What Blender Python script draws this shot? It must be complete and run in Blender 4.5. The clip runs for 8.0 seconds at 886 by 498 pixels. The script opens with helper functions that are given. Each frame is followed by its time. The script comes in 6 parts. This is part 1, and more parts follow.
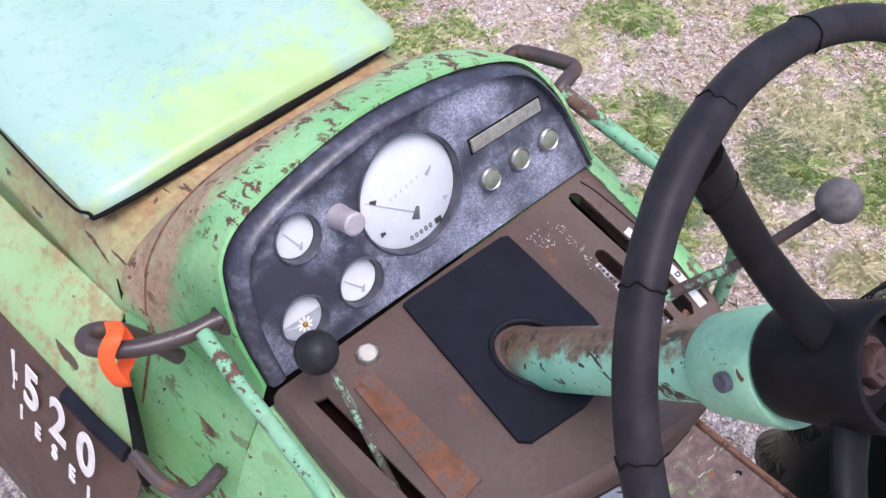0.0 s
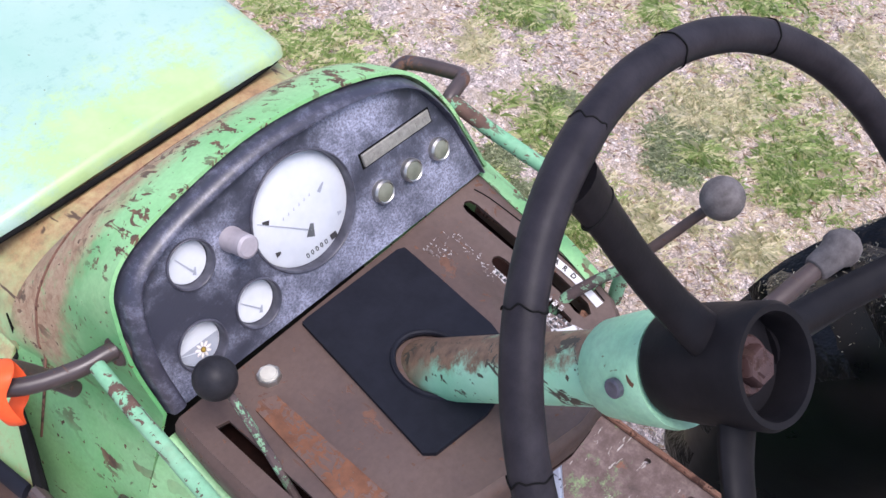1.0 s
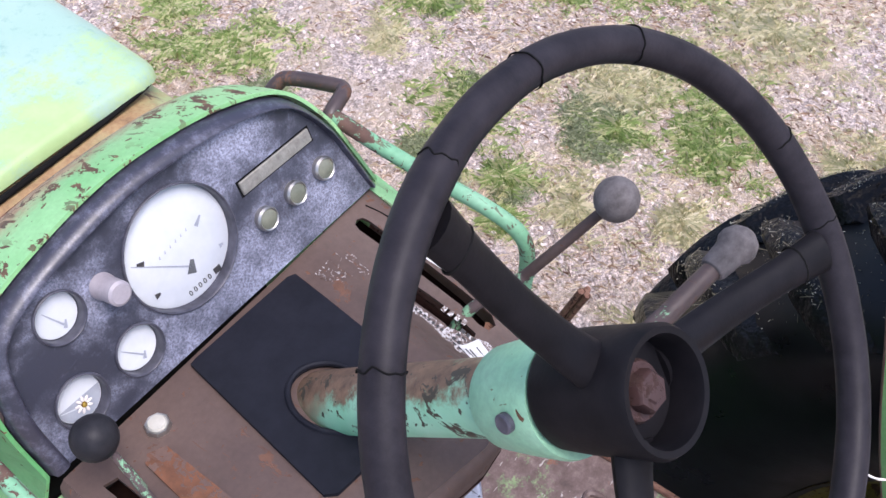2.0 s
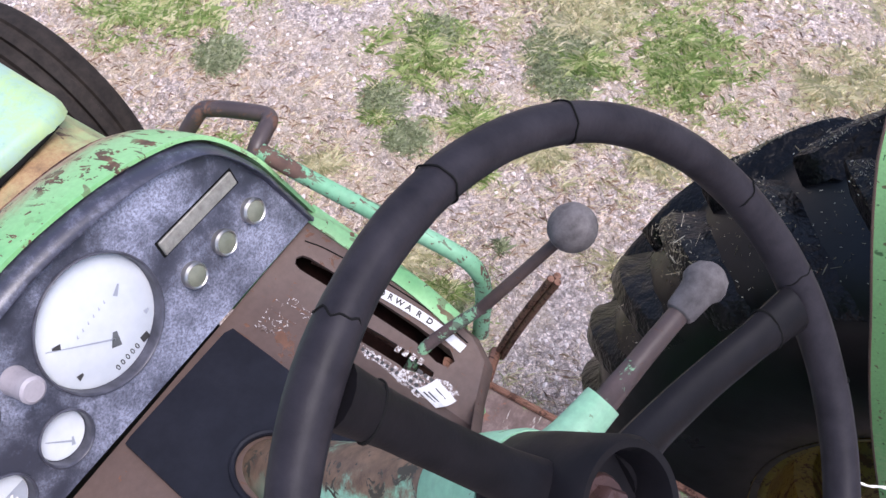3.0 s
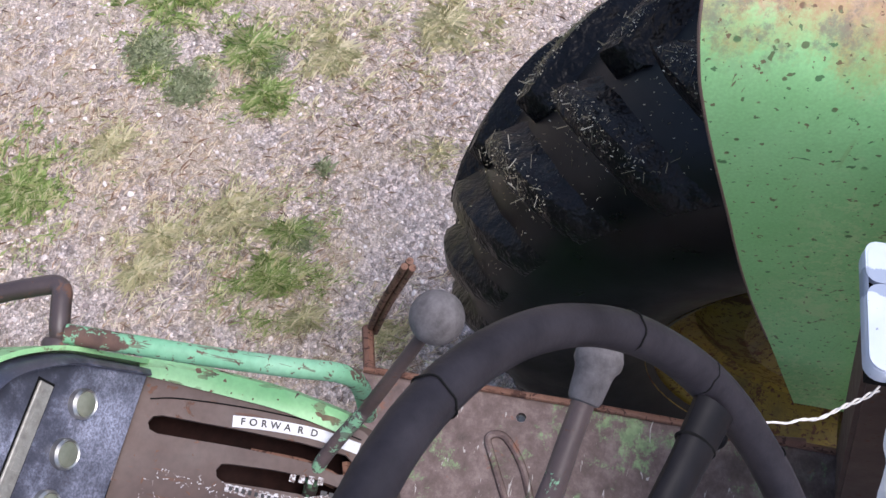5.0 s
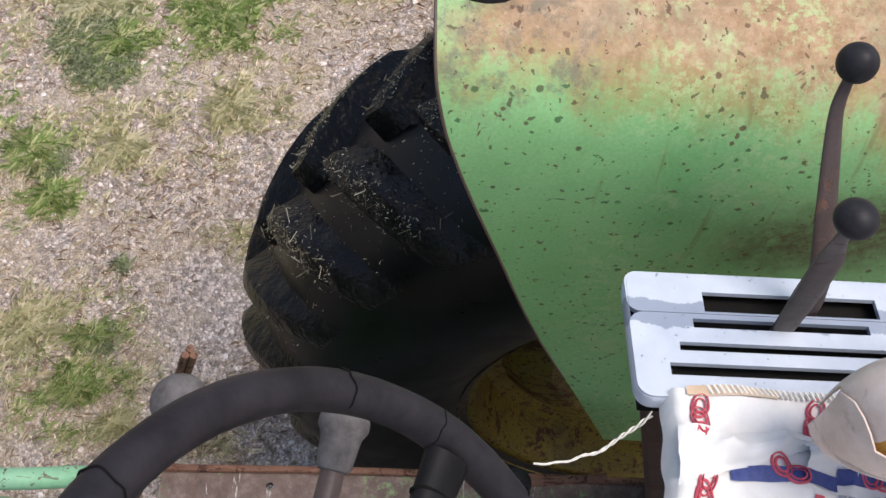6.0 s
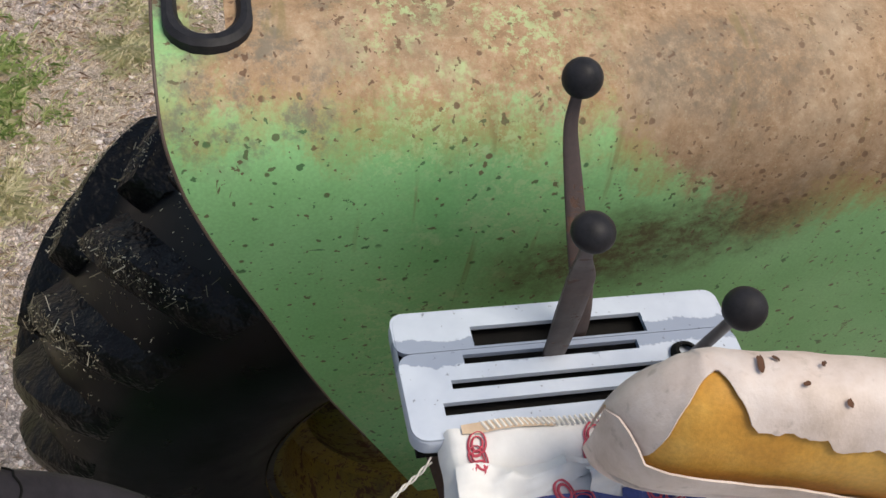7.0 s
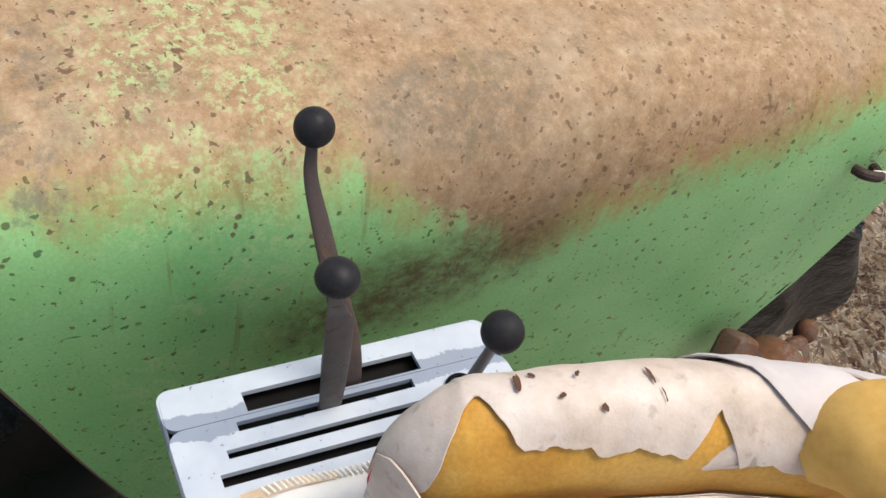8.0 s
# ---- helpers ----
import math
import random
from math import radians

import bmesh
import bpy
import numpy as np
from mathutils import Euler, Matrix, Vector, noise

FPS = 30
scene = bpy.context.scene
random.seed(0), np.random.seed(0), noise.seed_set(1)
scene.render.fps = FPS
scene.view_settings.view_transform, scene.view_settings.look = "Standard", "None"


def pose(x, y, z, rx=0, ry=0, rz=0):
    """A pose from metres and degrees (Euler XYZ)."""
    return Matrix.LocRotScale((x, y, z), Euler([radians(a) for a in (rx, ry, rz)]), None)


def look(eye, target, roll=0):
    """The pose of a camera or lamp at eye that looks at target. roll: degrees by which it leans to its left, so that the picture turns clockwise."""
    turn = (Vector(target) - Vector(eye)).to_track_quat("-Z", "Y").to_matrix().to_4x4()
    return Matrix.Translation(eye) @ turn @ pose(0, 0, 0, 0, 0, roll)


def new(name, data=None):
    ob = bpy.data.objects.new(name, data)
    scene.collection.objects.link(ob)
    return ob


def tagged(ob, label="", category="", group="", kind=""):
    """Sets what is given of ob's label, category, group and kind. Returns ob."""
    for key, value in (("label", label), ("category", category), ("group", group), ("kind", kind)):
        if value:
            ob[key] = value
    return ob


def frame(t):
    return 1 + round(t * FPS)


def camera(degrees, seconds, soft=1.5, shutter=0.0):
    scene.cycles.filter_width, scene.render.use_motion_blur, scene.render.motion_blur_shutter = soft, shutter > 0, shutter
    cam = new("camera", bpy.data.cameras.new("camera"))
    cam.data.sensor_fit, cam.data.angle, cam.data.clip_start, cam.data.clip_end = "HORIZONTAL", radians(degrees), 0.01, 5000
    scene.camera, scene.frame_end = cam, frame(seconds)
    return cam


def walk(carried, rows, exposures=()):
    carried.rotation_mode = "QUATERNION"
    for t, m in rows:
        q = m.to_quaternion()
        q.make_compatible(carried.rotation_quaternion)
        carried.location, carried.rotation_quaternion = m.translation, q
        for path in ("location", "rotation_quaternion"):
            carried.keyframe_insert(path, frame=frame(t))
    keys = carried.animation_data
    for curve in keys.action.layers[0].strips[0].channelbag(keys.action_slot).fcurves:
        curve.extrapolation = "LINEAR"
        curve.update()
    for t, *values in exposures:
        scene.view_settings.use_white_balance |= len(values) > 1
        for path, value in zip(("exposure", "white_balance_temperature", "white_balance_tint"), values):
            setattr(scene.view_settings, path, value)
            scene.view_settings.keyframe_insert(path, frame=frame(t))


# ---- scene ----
cam = camera(44.84, 8.0)

PATH = [
    (0, (-0.4575, -0.4732, 2.6124), (0.2424, 0.2356, 1.3603), 2.26),
    (0.5, (-0.4486, -0.4757, 2.6189), (0.2898, 0.1968, 1.3689), 3.42),
    (1, (-0.4386, -0.4763, 2.6270), (0.3491, 0.1359, 1.3762), 5.12),
    (1.5, (-0.4134, -0.4821, 2.6226), (0.4125, 0.0829, 1.3742), 5.66),
    (1.7, (-0.3954, -0.4797, 2.6177), (0.4362, 0.0686, 1.3650), 5.38),
    (3, (-0.2283, -0.4273, 2.6141), (0.5359, 0.0263, 1.2836), 1.50),
    (3.5, (-0.1364, -0.3562, 2.6013), (0.5601, 0.0200, 1.2109), -0.41),
    (4, (-0.0724, -0.3095, 2.6135), (0.5506, -0.0125, 1.1700), -3.63),
    (4.2, (-0.0590, -0.3000, 2.6130), (0.5530, -0.0240, 1.1590), -4.50),
    (5.3, (-0.0080, -0.3460, 2.6430), (0.7025, -0.2567, 1.2130), 0.90),
    (5.5, (-0.0078, -0.3601, 2.6390), (0.7326, -0.3184, 1.2216), 3.15),
    (6, (-0.0028, -0.4012, 2.6168), (0.7877, -0.4791, 1.2279), 7.70),
    (6.5, (0.0055, -0.4469, 2.5897), (0.8327, -0.6464, 1.2348), 10.70),
    (7, (0.0117, -0.4798, 2.5769), (0.8561, -0.8140, 1.2596), 14.08),
    (7.5, (0.0081, -0.5116, 2.5725), (0.8570, -0.9804, 1.2998), 16.19),
    (8, (-0.0044, -0.5319, 2.5760), (0.8312, -1.1418, 1.3555), 17.61),
]
EXPOSURES = [(0.0, 0.90, 6150, 19), (1.5, 0.96, 6150, 19), (3.0, 0.96, 6100, 19), (4.2, 1.08, 6050, 19), (5.3, 0.68, 6250, 14), (6.5, 0.42, 7050, 8), (7.0, 0.22, 7150, 7), (8.0, 0.50, 7200, 5)]
walk(cam, [(t, look(eye, aim, roll)) for t, eye, aim, roll in PATH], EXPOSURES)

# ---- light ----
world = bpy.data.worlds.new("sky")
scene.world = world
world.use_nodes = True
wn = world.node_tree
sky = wn.nodes.new("ShaderNodeTexSky")
sky.sky_type = "NISHITA"
sky.sun_disc = False
SUN_EL, SUN_ROT = radians(70), radians(192)
sky.sun_elevation, sky.sun_rotation = SUN_EL, SUN_ROT
sky.air_density, sky.dust_density = 1.0, 3.0
wn.links.new(sky.outputs[0], wn.nodes["Background"].inputs[0])
wn.nodes["Background"].inputs[1].default_value = 0.14
sun = new("sun", bpy.data.lights.new("sun", "SUN"))
sun.data.energy, sun.data.angle, sun.data.color = 1.75, radians(30), (1.0, 0.97, 0.93)
# sky.sun_rotation turns clockwise from +y
sun_dir = Vector((math.sin(SUN_ROT) * math.cos(SUN_EL), math.cos(SUN_ROT) * math.cos(SUN_EL), math.sin(SUN_EL)))
sun.matrix_world = look(sun_dir * 30, (0, 0, 0))


# ---- building helpers ----
def mesh_of(name, bm, material, smooth=True):
    me = bpy.data.meshes.new(name)
    bmesh.ops.recalc_face_normals(bm, faces=bm.faces)
    for f in bm.faces:
        f.smooth = smooth
    bm.to_mesh(me)
    bm.free()
    if material:
        me.materials.append(material)
    return me


def sharpen(me, angle=35):
    me.set_sharp_from_angle(angle=radians(angle))
    return me


def thing(name, label, category, group="", kind="", at=(0, 0, 0)):
    ob = new(name)
    ob.empty_display_size = 0.05
    ob.location = at
    return tagged(ob, label, category, group, kind)


def solo(name, bm, material, label, category="", group="", kind="", angle=35):
    ob = new(name, sharpen(mesh_of(name, bm, material), angle))
    return tagged(ob, label, category, group, kind)


TRACTOR = thing("tractor", "old green farm tractor with faded, rusty paint on the gravel yard", "tractor")


class Unit:
    """A unit of the tractor: its first mesh is the unit itself, further ones are its pieces."""

    def __init__(self, name, label):
        self.name, self.label, self.ob = name, label, None


def part(name, bm, material, parent, label="", angle=35):
    """One mesh object under a thing or a part, built in world coordinates."""
    if isinstance(parent, Unit):
        if parent.ob is None:
            ob = new(parent.name, sharpen(mesh_of(parent.name, bm, material), angle))
            ob.parent = TRACTOR
            ob["label"] = parent.label
            parent.ob = ob
            return ob
        parent = parent.ob
    if parent.parent and parent.parent.parent:
        parent = parent.parent
    ob = new(name, sharpen(mesh_of(name, bm, material), angle))
    ob.data.transform(Matrix.Translation(-Vector(parent.location)))
    ob.parent = parent
    if label:
        ob["label"] = label
    return ob


def catmull(pts, n=6, closed=False):
    pts = [Vector(p) for p in pts]
    out = []
    m = len(pts)
    for i in range(m if closed else m - 1):
        a = pts[(i - 1) % m] if closed or i else pts[0] * 2 - pts[1]
        b, c = pts[i], pts[(i + 1) % m]
        d = pts[(i + 2) % m] if closed or i + 2 < m else c * 2 - b
        for k in range(n):
            t = k / n
            out.append(0.5 * ((2 * b) + (c - a) * t + (2 * a - 5 * b + 4 * c - d) * t * t + (3 * b - a - 3 * c + d) * t ** 3))
    if not closed:
        out.append(pts[-1])
    return out


def tube(bm, pts, r, seg=12, n=6, closed=False, flat=1.0, up=None, caps=True):
    """A round bar along a smooth line; r is a number or one for each given point."""
    rs = r if isinstance(r, (list, tuple)) else [r] * len(pts)
    line = catmull(pts, n, closed) if n > 1 else [Vector(p) for p in pts]
    rr = []
    m = len(line)
    for i in range(m):
        f = i / n if n > 1 else i
        a = int(f) % len(rs)
        b = (int(f) + 1) % len(rs) if closed else min(int(f) + 1, len(rs) - 1)
        rr.append(rs[a] + (rs[b] - rs[a]) * (f - int(f)))
    rings = []
    ref = Vector(up) if up else None
    for i, p in enumerate(line):
        q0 = line[(i - 1) % m] if closed or i else line[0]
        q1 = line[(i + 1) % m] if closed or i + 1 < m else line[-1]
        t = (q1 - q0).normalized()
        if ref is None:
            ref = t.orthogonal().normalized()
        x = ref - t * ref.dot(t)
        x.normalize()
        if not up:
            ref = x
        y = t.cross(x)
        rings.append([bm.verts.new(p + (x * math.cos(a) + y * math.sin(a) * flat) * rr[i]) for a in (2 * math.pi * k / seg for k in range(seg))])
    for i in range(m if closed else m - 1):
        A, B = rings[i], rings[(i + 1) % m]
        for k in range(seg):
            bm.faces.new((A[k], A[(k + 1) % seg], B[(k + 1) % seg], B[k]))
    if caps and not closed:
        bm.faces.new(rings[0][::-1])
        bm.faces.new(rings[-1])
    return rings


def lathe(bm, profile, axis, origin, seg=32, ref=None):
    """Turns a profile of (radius, along) about an axis."""
    n = Vector(axis).normalized()
    x = Vector(ref) if ref else n.orthogonal()
    x = (x - n * x.dot(n)).normalized()
    y = n.cross(x)
    o = Vector(origin)
    rings = []
    for r, h in profile:
        if r < 1e-5:
            rings.append([bm.verts.new(o + n * h)])
        else:
            rings.append([bm.verts.new(o + n * h + (x * math.cos(a) + y * math.sin(a)) * r) for a in (2 * math.pi * k / seg for k in range(seg))])
    for A, B in zip(rings, rings[1:]):
        for k in range(seg):
            j = (k + 1) % seg
            if len(A) == 1 and len(B) == 1:
                break
            if len(A) == 1:
                bm.faces.new((A[0], B[k], B[j]))
            elif len(B) == 1:
                bm.faces.new((A[k], A[j], B[0]))
            else:
                bm.faces.new((A[k], A[j], B[j], B[k]))
    return rings


def ball(bm, c, r, seg=20, squash=1.0):
    bmesh.ops.create_uvsphere(bm, u_segments=seg, v_segments=seg // 2 + 2, radius=r, matrix=Matrix.Translation(c) @ Matrix.Diagonal((1, 1, squash, 1)))


def block(bm, m, size, bevel=0.003, seg=2):
    """A box of that size with rounded edges, centred at the pose m."""
    r = bmesh.ops.create_cube(bm, size=1.0, matrix=m @ Matrix.Diagonal((*size, 1)))
    if bevel:
        es = list({e for v in r["verts"] for e in v.link_edges})
        bmesh.ops.bevel(bm, geom=es, offset=bevel, segments=seg, affect="EDGES", profile=0.6)


def grid(bm, rows, closed=False):
    vs = [[bm.verts.new(p) for p in row] for row in rows]
    for a, b in zip(vs, vs[1:]):
        n = len(a)
        for k in range(n if closed else n - 1):
            j = (k + 1) % n
            bm.faces.new((a[k], a[j], b[j], b[k]))
    return vs


def sheet(rows, thick):
    """A bent sheet with thickness from rows of points."""
    bm = bmesh.new()
    grid(bm, rows)
    bmesh.ops.recalc_face_normals(bm, faces=bm.faces)
    bmesh.ops.solidify(bm, geom=list(bm.faces), thickness=thick)
    return bm


def plate(outer, holes, thick, m, bevel=0.0):
    """A flat plate with openings through it; outlines in its own x, y; its top lies at z = 0 of the pose m."""
    bm = bmesh.new()
    for loop in (outer, *holes):
        vs = [bm.verts.new((p[0], p[1], 0)) for p in loop]
        for i in range(len(vs)):
            bm.edges.new((vs[i], vs[(i + 1) % len(vs)]))
    bmesh.ops.triangle_fill(bm, use_beauty=True, use_dissolve=False, edges=list(bm.edges), normal=(0, 0, 1))
    r = bmesh.ops.extrude_face_region(bm, geom=list(bm.faces))
    bmesh.ops.translate(bm, verts=[v for v in r["geom"] if isinstance(v, bmesh.types.BMVert)], vec=(0, 0, -thick))
    bmesh.ops.recalc_face_normals(bm, faces=bm.faces)
    bmesh.ops.transform(bm, matrix=m, verts=bm.verts)
    return bm


def rounded(x0, y0, x1, y1, r, n=5):
    out = []
    for cx, cy, a0 in ((x1 - r, y1 - r, 0), (x0 + r, y1 - r, 90), (x0 + r, y0 + r, 180), (x1 - r, y0 + r, 270)):
        for k in range(n + 1):
            a = radians(a0 + 90 * k / n)
            out.append((cx + r * math.cos(a), cy + r * math.sin(a)))
    return out


def slot(ax, ay, bx, by, w, n=6):
    """An outline with round ends from a to b, w wide."""
    d = math.atan2(by - ay, bx - ax)
    out = []
    for cx, cy, a0 in ((bx, by, d - math.pi / 2), (ax, ay, d + math.pi / 2)):
        for k in range(n + 1):
            a = a0 + math.pi * k / n
            out.append((cx + w / 2 * math.cos(a), cy + w / 2 * math.sin(a)))
    return out


# ---- materials ----
class Nodes:
    def __init__(self, name, rough=0.6, metal=0.0, spec=0.5):
        self.m = bpy.data.materials.new(name)
        self.m.use_nodes = True
        self.t = self.m.node_tree
        self.b = self.t.nodes["Principled BSDF"]
        self.b.inputs["Roughness"].default_value = rough
        self.b.inputs["Metallic"].default_value = metal
        self.b.inputs["Specular IOR Level"].default_value = spec
        self.co = self.t.nodes.new("ShaderNodeTexCoord").outputs["Object"]

    def put(self, sock, v):
        if isinstance(v, (int, float)):
            sock.default_value = v
        elif isinstance(v, tuple):
            sock.default_value = (*v, 1) if len(v) == 3 and sock.type == "RGBA" else v
        else:
            self.t.links.new(v, sock)

    def noise(self, scale, detail=4, rough=0.6, stretch=None, dist=0.0, co=None):
        n = self.t.nodes.new("ShaderNodeTexNoise")
        n.inputs["Scale"].default_value, n.inputs["Detail"].default_value = scale, detail
        n.inputs["Roughness"].default_value, n.inputs["Distortion"].default_value = rough, dist
        self.t.links.new(self.warp(stretch, co), n.inputs["Vector"])
        return n.outputs["Fac"]

    def warp(self, stretch=None, co=None):
        co = co or self.co
        if not stretch:
            return co
        mp = self.t.nodes.new("ShaderNodeMapping")
        mp.inputs["Scale"].default_value = stretch
        self.t.links.new(co, mp.inputs["Vector"])
        return mp.outputs[0]

    def cells(self, scale, stretch=None, feature="F1", rnd=1.0, out="Distance"):
        n = self.t.nodes.new("ShaderNodeTexVoronoi")
        n.feature = feature
        n.inputs["Scale"].default_value, n.inputs["Randomness"].default_value = scale, rnd
        self.t.links.new(self.warp(stretch), n.inputs["Vector"])
        return n.outputs[out]

    def ramp(self, fac, *stops):
        n = self.t.nodes.new("ShaderNodeValToRGB")
        e = n.color_ramp.elements
        while len(e) < len(stops):
            e.new(0.5)
        for el, (p, c) in zip(e, stops):
            el.position = p
            el.color = (c, c, c, 1) if isinstance(c, (int, float)) else (*c, 1)
        self.put(n.inputs["Fac"], fac)
        return n.outputs["Color"]

    def step(self, fac, lo, hi):
        n = self.t.nodes.new("ShaderNodeMapRange")
        n.interpolation_type = "SMOOTHSTEP"
        n.inputs["From Min"].default_value, n.inputs["From Max"].default_value = lo, hi
        self.put(n.inputs["Value"], fac)
        return n.outputs["Result"]

    def mix(self, fac, a, b, mode="MIX"):
        n = self.t.nodes.new("ShaderNodeMix")
        n.data_type, n.blend_type = "RGBA", mode
        self.put(n.inputs["Factor"], fac)
        self.put(n.inputs[6], a)
        self.put(n.inputs[7], b)
        return n.outputs[2]

    def math(self, op, a, b=0.0, c=0.0):
        n = self.t.nodes.new("ShaderNodeMath")
        n.operation = op
        for s, v in zip(n.inputs, (a, b, c)):
            self.put(s, v)
        return n.outputs[0]

    def axis(self, k, co=None):
        n = self.t.nodes.new("ShaderNodeSeparateXYZ")
        self.t.links.new(co or self.co, n.inputs[0])
        return n.outputs[k]

    def bump(self, h, strength=0.3, dist=0.002, prev=None):
        n = self.t.nodes.new("ShaderNodeBump")
        n.inputs["Strength"].default_value, n.inputs["Distance"].default_value = strength, dist
        self.t.links.new(h, n.inputs["Height"])
        if prev:
            self.t.links.new(prev, n.inputs["Normal"])
        self.t.links.new(n.outputs[0], self.b.inputs["Normal"])
        return n.outputs[0]

    def color(self, c):
        self.put(self.b.inputs["Base Color"], c)
        return self

    def rough(self, r):
        self.put(self.b.inputs["Roughness"], r)
        return self


def worn_paint(name, paint, paint2, chips=0.62, rust=(0.16, 0.07, 0.035), dirt=(0.2, 0.13, 0.08), fleck=90, dirt_amount=0.35, rough=0.45):
    """Old enamel with faded patches, dirt, chips down to rust and fine scratches."""
    k = Nodes(name, rough)
    fade = k.ramp(k.noise(6, 5), (0.35, paint), (0.7, paint2))
    fine = k.mix(0.25, fade, k.ramp(k.noise(160, 3), (0.3, 0.25), (0.7, 1.0)), "MULTIPLY")
    grime = k.step(k.noise(11, 6, 0.7), 0.62 - dirt_amount * 0.2, 0.85)
    c = k.mix(k.math("MULTIPLY", grime, dirt_amount), fine, dirt)
    f1 = k.step(k.noise(fleck, 3, 0.6, dist=0.5), chips - 0.01, chips + 0.02)
    f2 = k.step(k.noise(14, 6, 0.75, dist=0.3), chips - 0.05, chips - 0.02)
    scr = k.step(k.noise(1, 2, 0.5, stretch=(260, 30, 60)), chips + 0.02, chips + 0.05)
    chip = k.math("MAXIMUM", k.math("MAXIMUM", f1, f2), k.math("MULTIPLY", scr, 0.7))
    rc = k.ramp(k.noise(60, 5), (0.3, tuple(x * 0.5 for x in rust)), (0.7, rust))
    k.color(k.mix(chip, c, rc))
    k.rough(k.math("ADD", k.math("MULTIPLY", chip, 0.35), k.ramp(k.noise(30), (0.3, rough), (0.7, rough + 0.2))))
    k.bump(k.math("SUBTRACT", k.math("MULTIPLY", k.noise(220, 2), 0.15), chip), 0.35, 0.0012)
    return k.m


GREEN, GREEN2 = (0.105, 0.40, 0.095), (0.17, 0.50, 0.16)
m_green = worn_paint("green_enamel", GREEN, GREEN2, 0.64)
m_mint = worn_paint("mint_green_enamel", (0.16, 0.46, 0.25), (0.28, 0.57, 0.37), 0.625, dirt_amount=0.45)
m_railgreen = worn_paint("rail_green_enamel", (0.14, 0.38, 0.20), (0.27, 0.49, 0.32), 0.62, rust=(0.13, 0.075, 0.055), fleck=120, dirt_amount=0.5)
m_brown = worn_paint("brown_console_paint", (0.084, 0.054, 0.044), (0.125, 0.081, 0.064), 0.67, rust=(0.17, 0.085, 0.055), dirt=(0.2, 0.14, 0.1), rough=0.5)
m_rust = worn_paint("rusty_steel", (0.13, 0.06, 0.04), (0.22, 0.11, 0.07), 0.6, rust=(0.07, 0.03, 0.02), dirt=(0.3, 0.2, 0.14), rough=0.7)
m_pipe = worn_paint("bare_brown_pipe", (0.04, 0.028, 0.027), (0.085, 0.06, 0.055), 0.64, rust=(0.14, 0.07, 0.045), rough=0.3)
m_blade = worn_paint("brown_lever_steel", (0.050, 0.034, 0.031), (0.095, 0.064, 0.058), 0.66, rust=(0.12, 0.065, 0.045), rough=0.42)
m_flaked = worn_paint("flaking_green_on_steel", (0.16, 0.36, 0.2), (0.25, 0.47, 0.28), 0.52, rust=(0.10, 0.07, 0.068), fleck=150)
m_smooth = worn_paint("smooth_mint_enamel", (0.24, 0.53, 0.32), (0.36, 0.63, 0.43), 0.71, dirt_amount=0.35, rough=0.4)
m_patch = worn_paint("patched_rust_paint", (0.10, 0.062, 0.048), (0.17, 0.10, 0.075), 0.55, rust=(0.20, 0.085, 0.045), dirt=(0.1, 0.1, 0.1), rough=0.55)
# dark base and dirt also stand in for deep shade at the rear wheel
m_yellow = worn_paint("shaded_yellow_wheel_enamel", (0.24, 0.16, 0.010), (0.36, 0.235, 0.02), 0.60, dirt=(0.055, 0.038, 0.018), dirt_amount=0.9)


def hood_paint():
    k = Nodes("faded_hood_paint", 0.35)
    base = k.ramp(k.noise(5, 5), (0.35, (0.27, 0.43, 0.345)), (0.7, (0.345, 0.475, 0.405)))
    spl = k.mix(k.step(k.noise(55, 5, 0.75), 0.5, 0.75), base, (0.22, 0.36, 0.30))
    # yellowed band along the rear edge
    y = k.axis("Y")
    edge = k.math("SUBTRACT", k.math("ADD", 0.44, k.math("MULTIPLY", k.noise(9, 5, 0.7), 0.14)), y)
    blotch = k.math("MULTIPLY", k.math("SUBTRACT", k.noise(30, 8, 0.85), 0.5), 0.42)
    amt = k.math("MULTIPLY", k.step(k.math("ADD", edge, blotch), 0.10, 0.20), k.step(k.math("ADD", k.noise(4, 3), blotch), 0.36, 0.52))
    amt = k.math("MULTIPLY", amt, 0.75)
    c = k.mix(amt, spl, k.ramp(k.noise(30, 4), (0.3, (0.31, 0.45, 0.13)), (0.7, (0.40, 0.53, 0.20))))
    spot = k.step(k.noise(130, 2), 0.74, 0.78)
    k.color(k.mix(spot, c, (0.16, 0.2, 0.14)))
    k.bump(k.noise(150, 3), 0.08, 0.001)
    return k.m


m_hood = hood_paint()


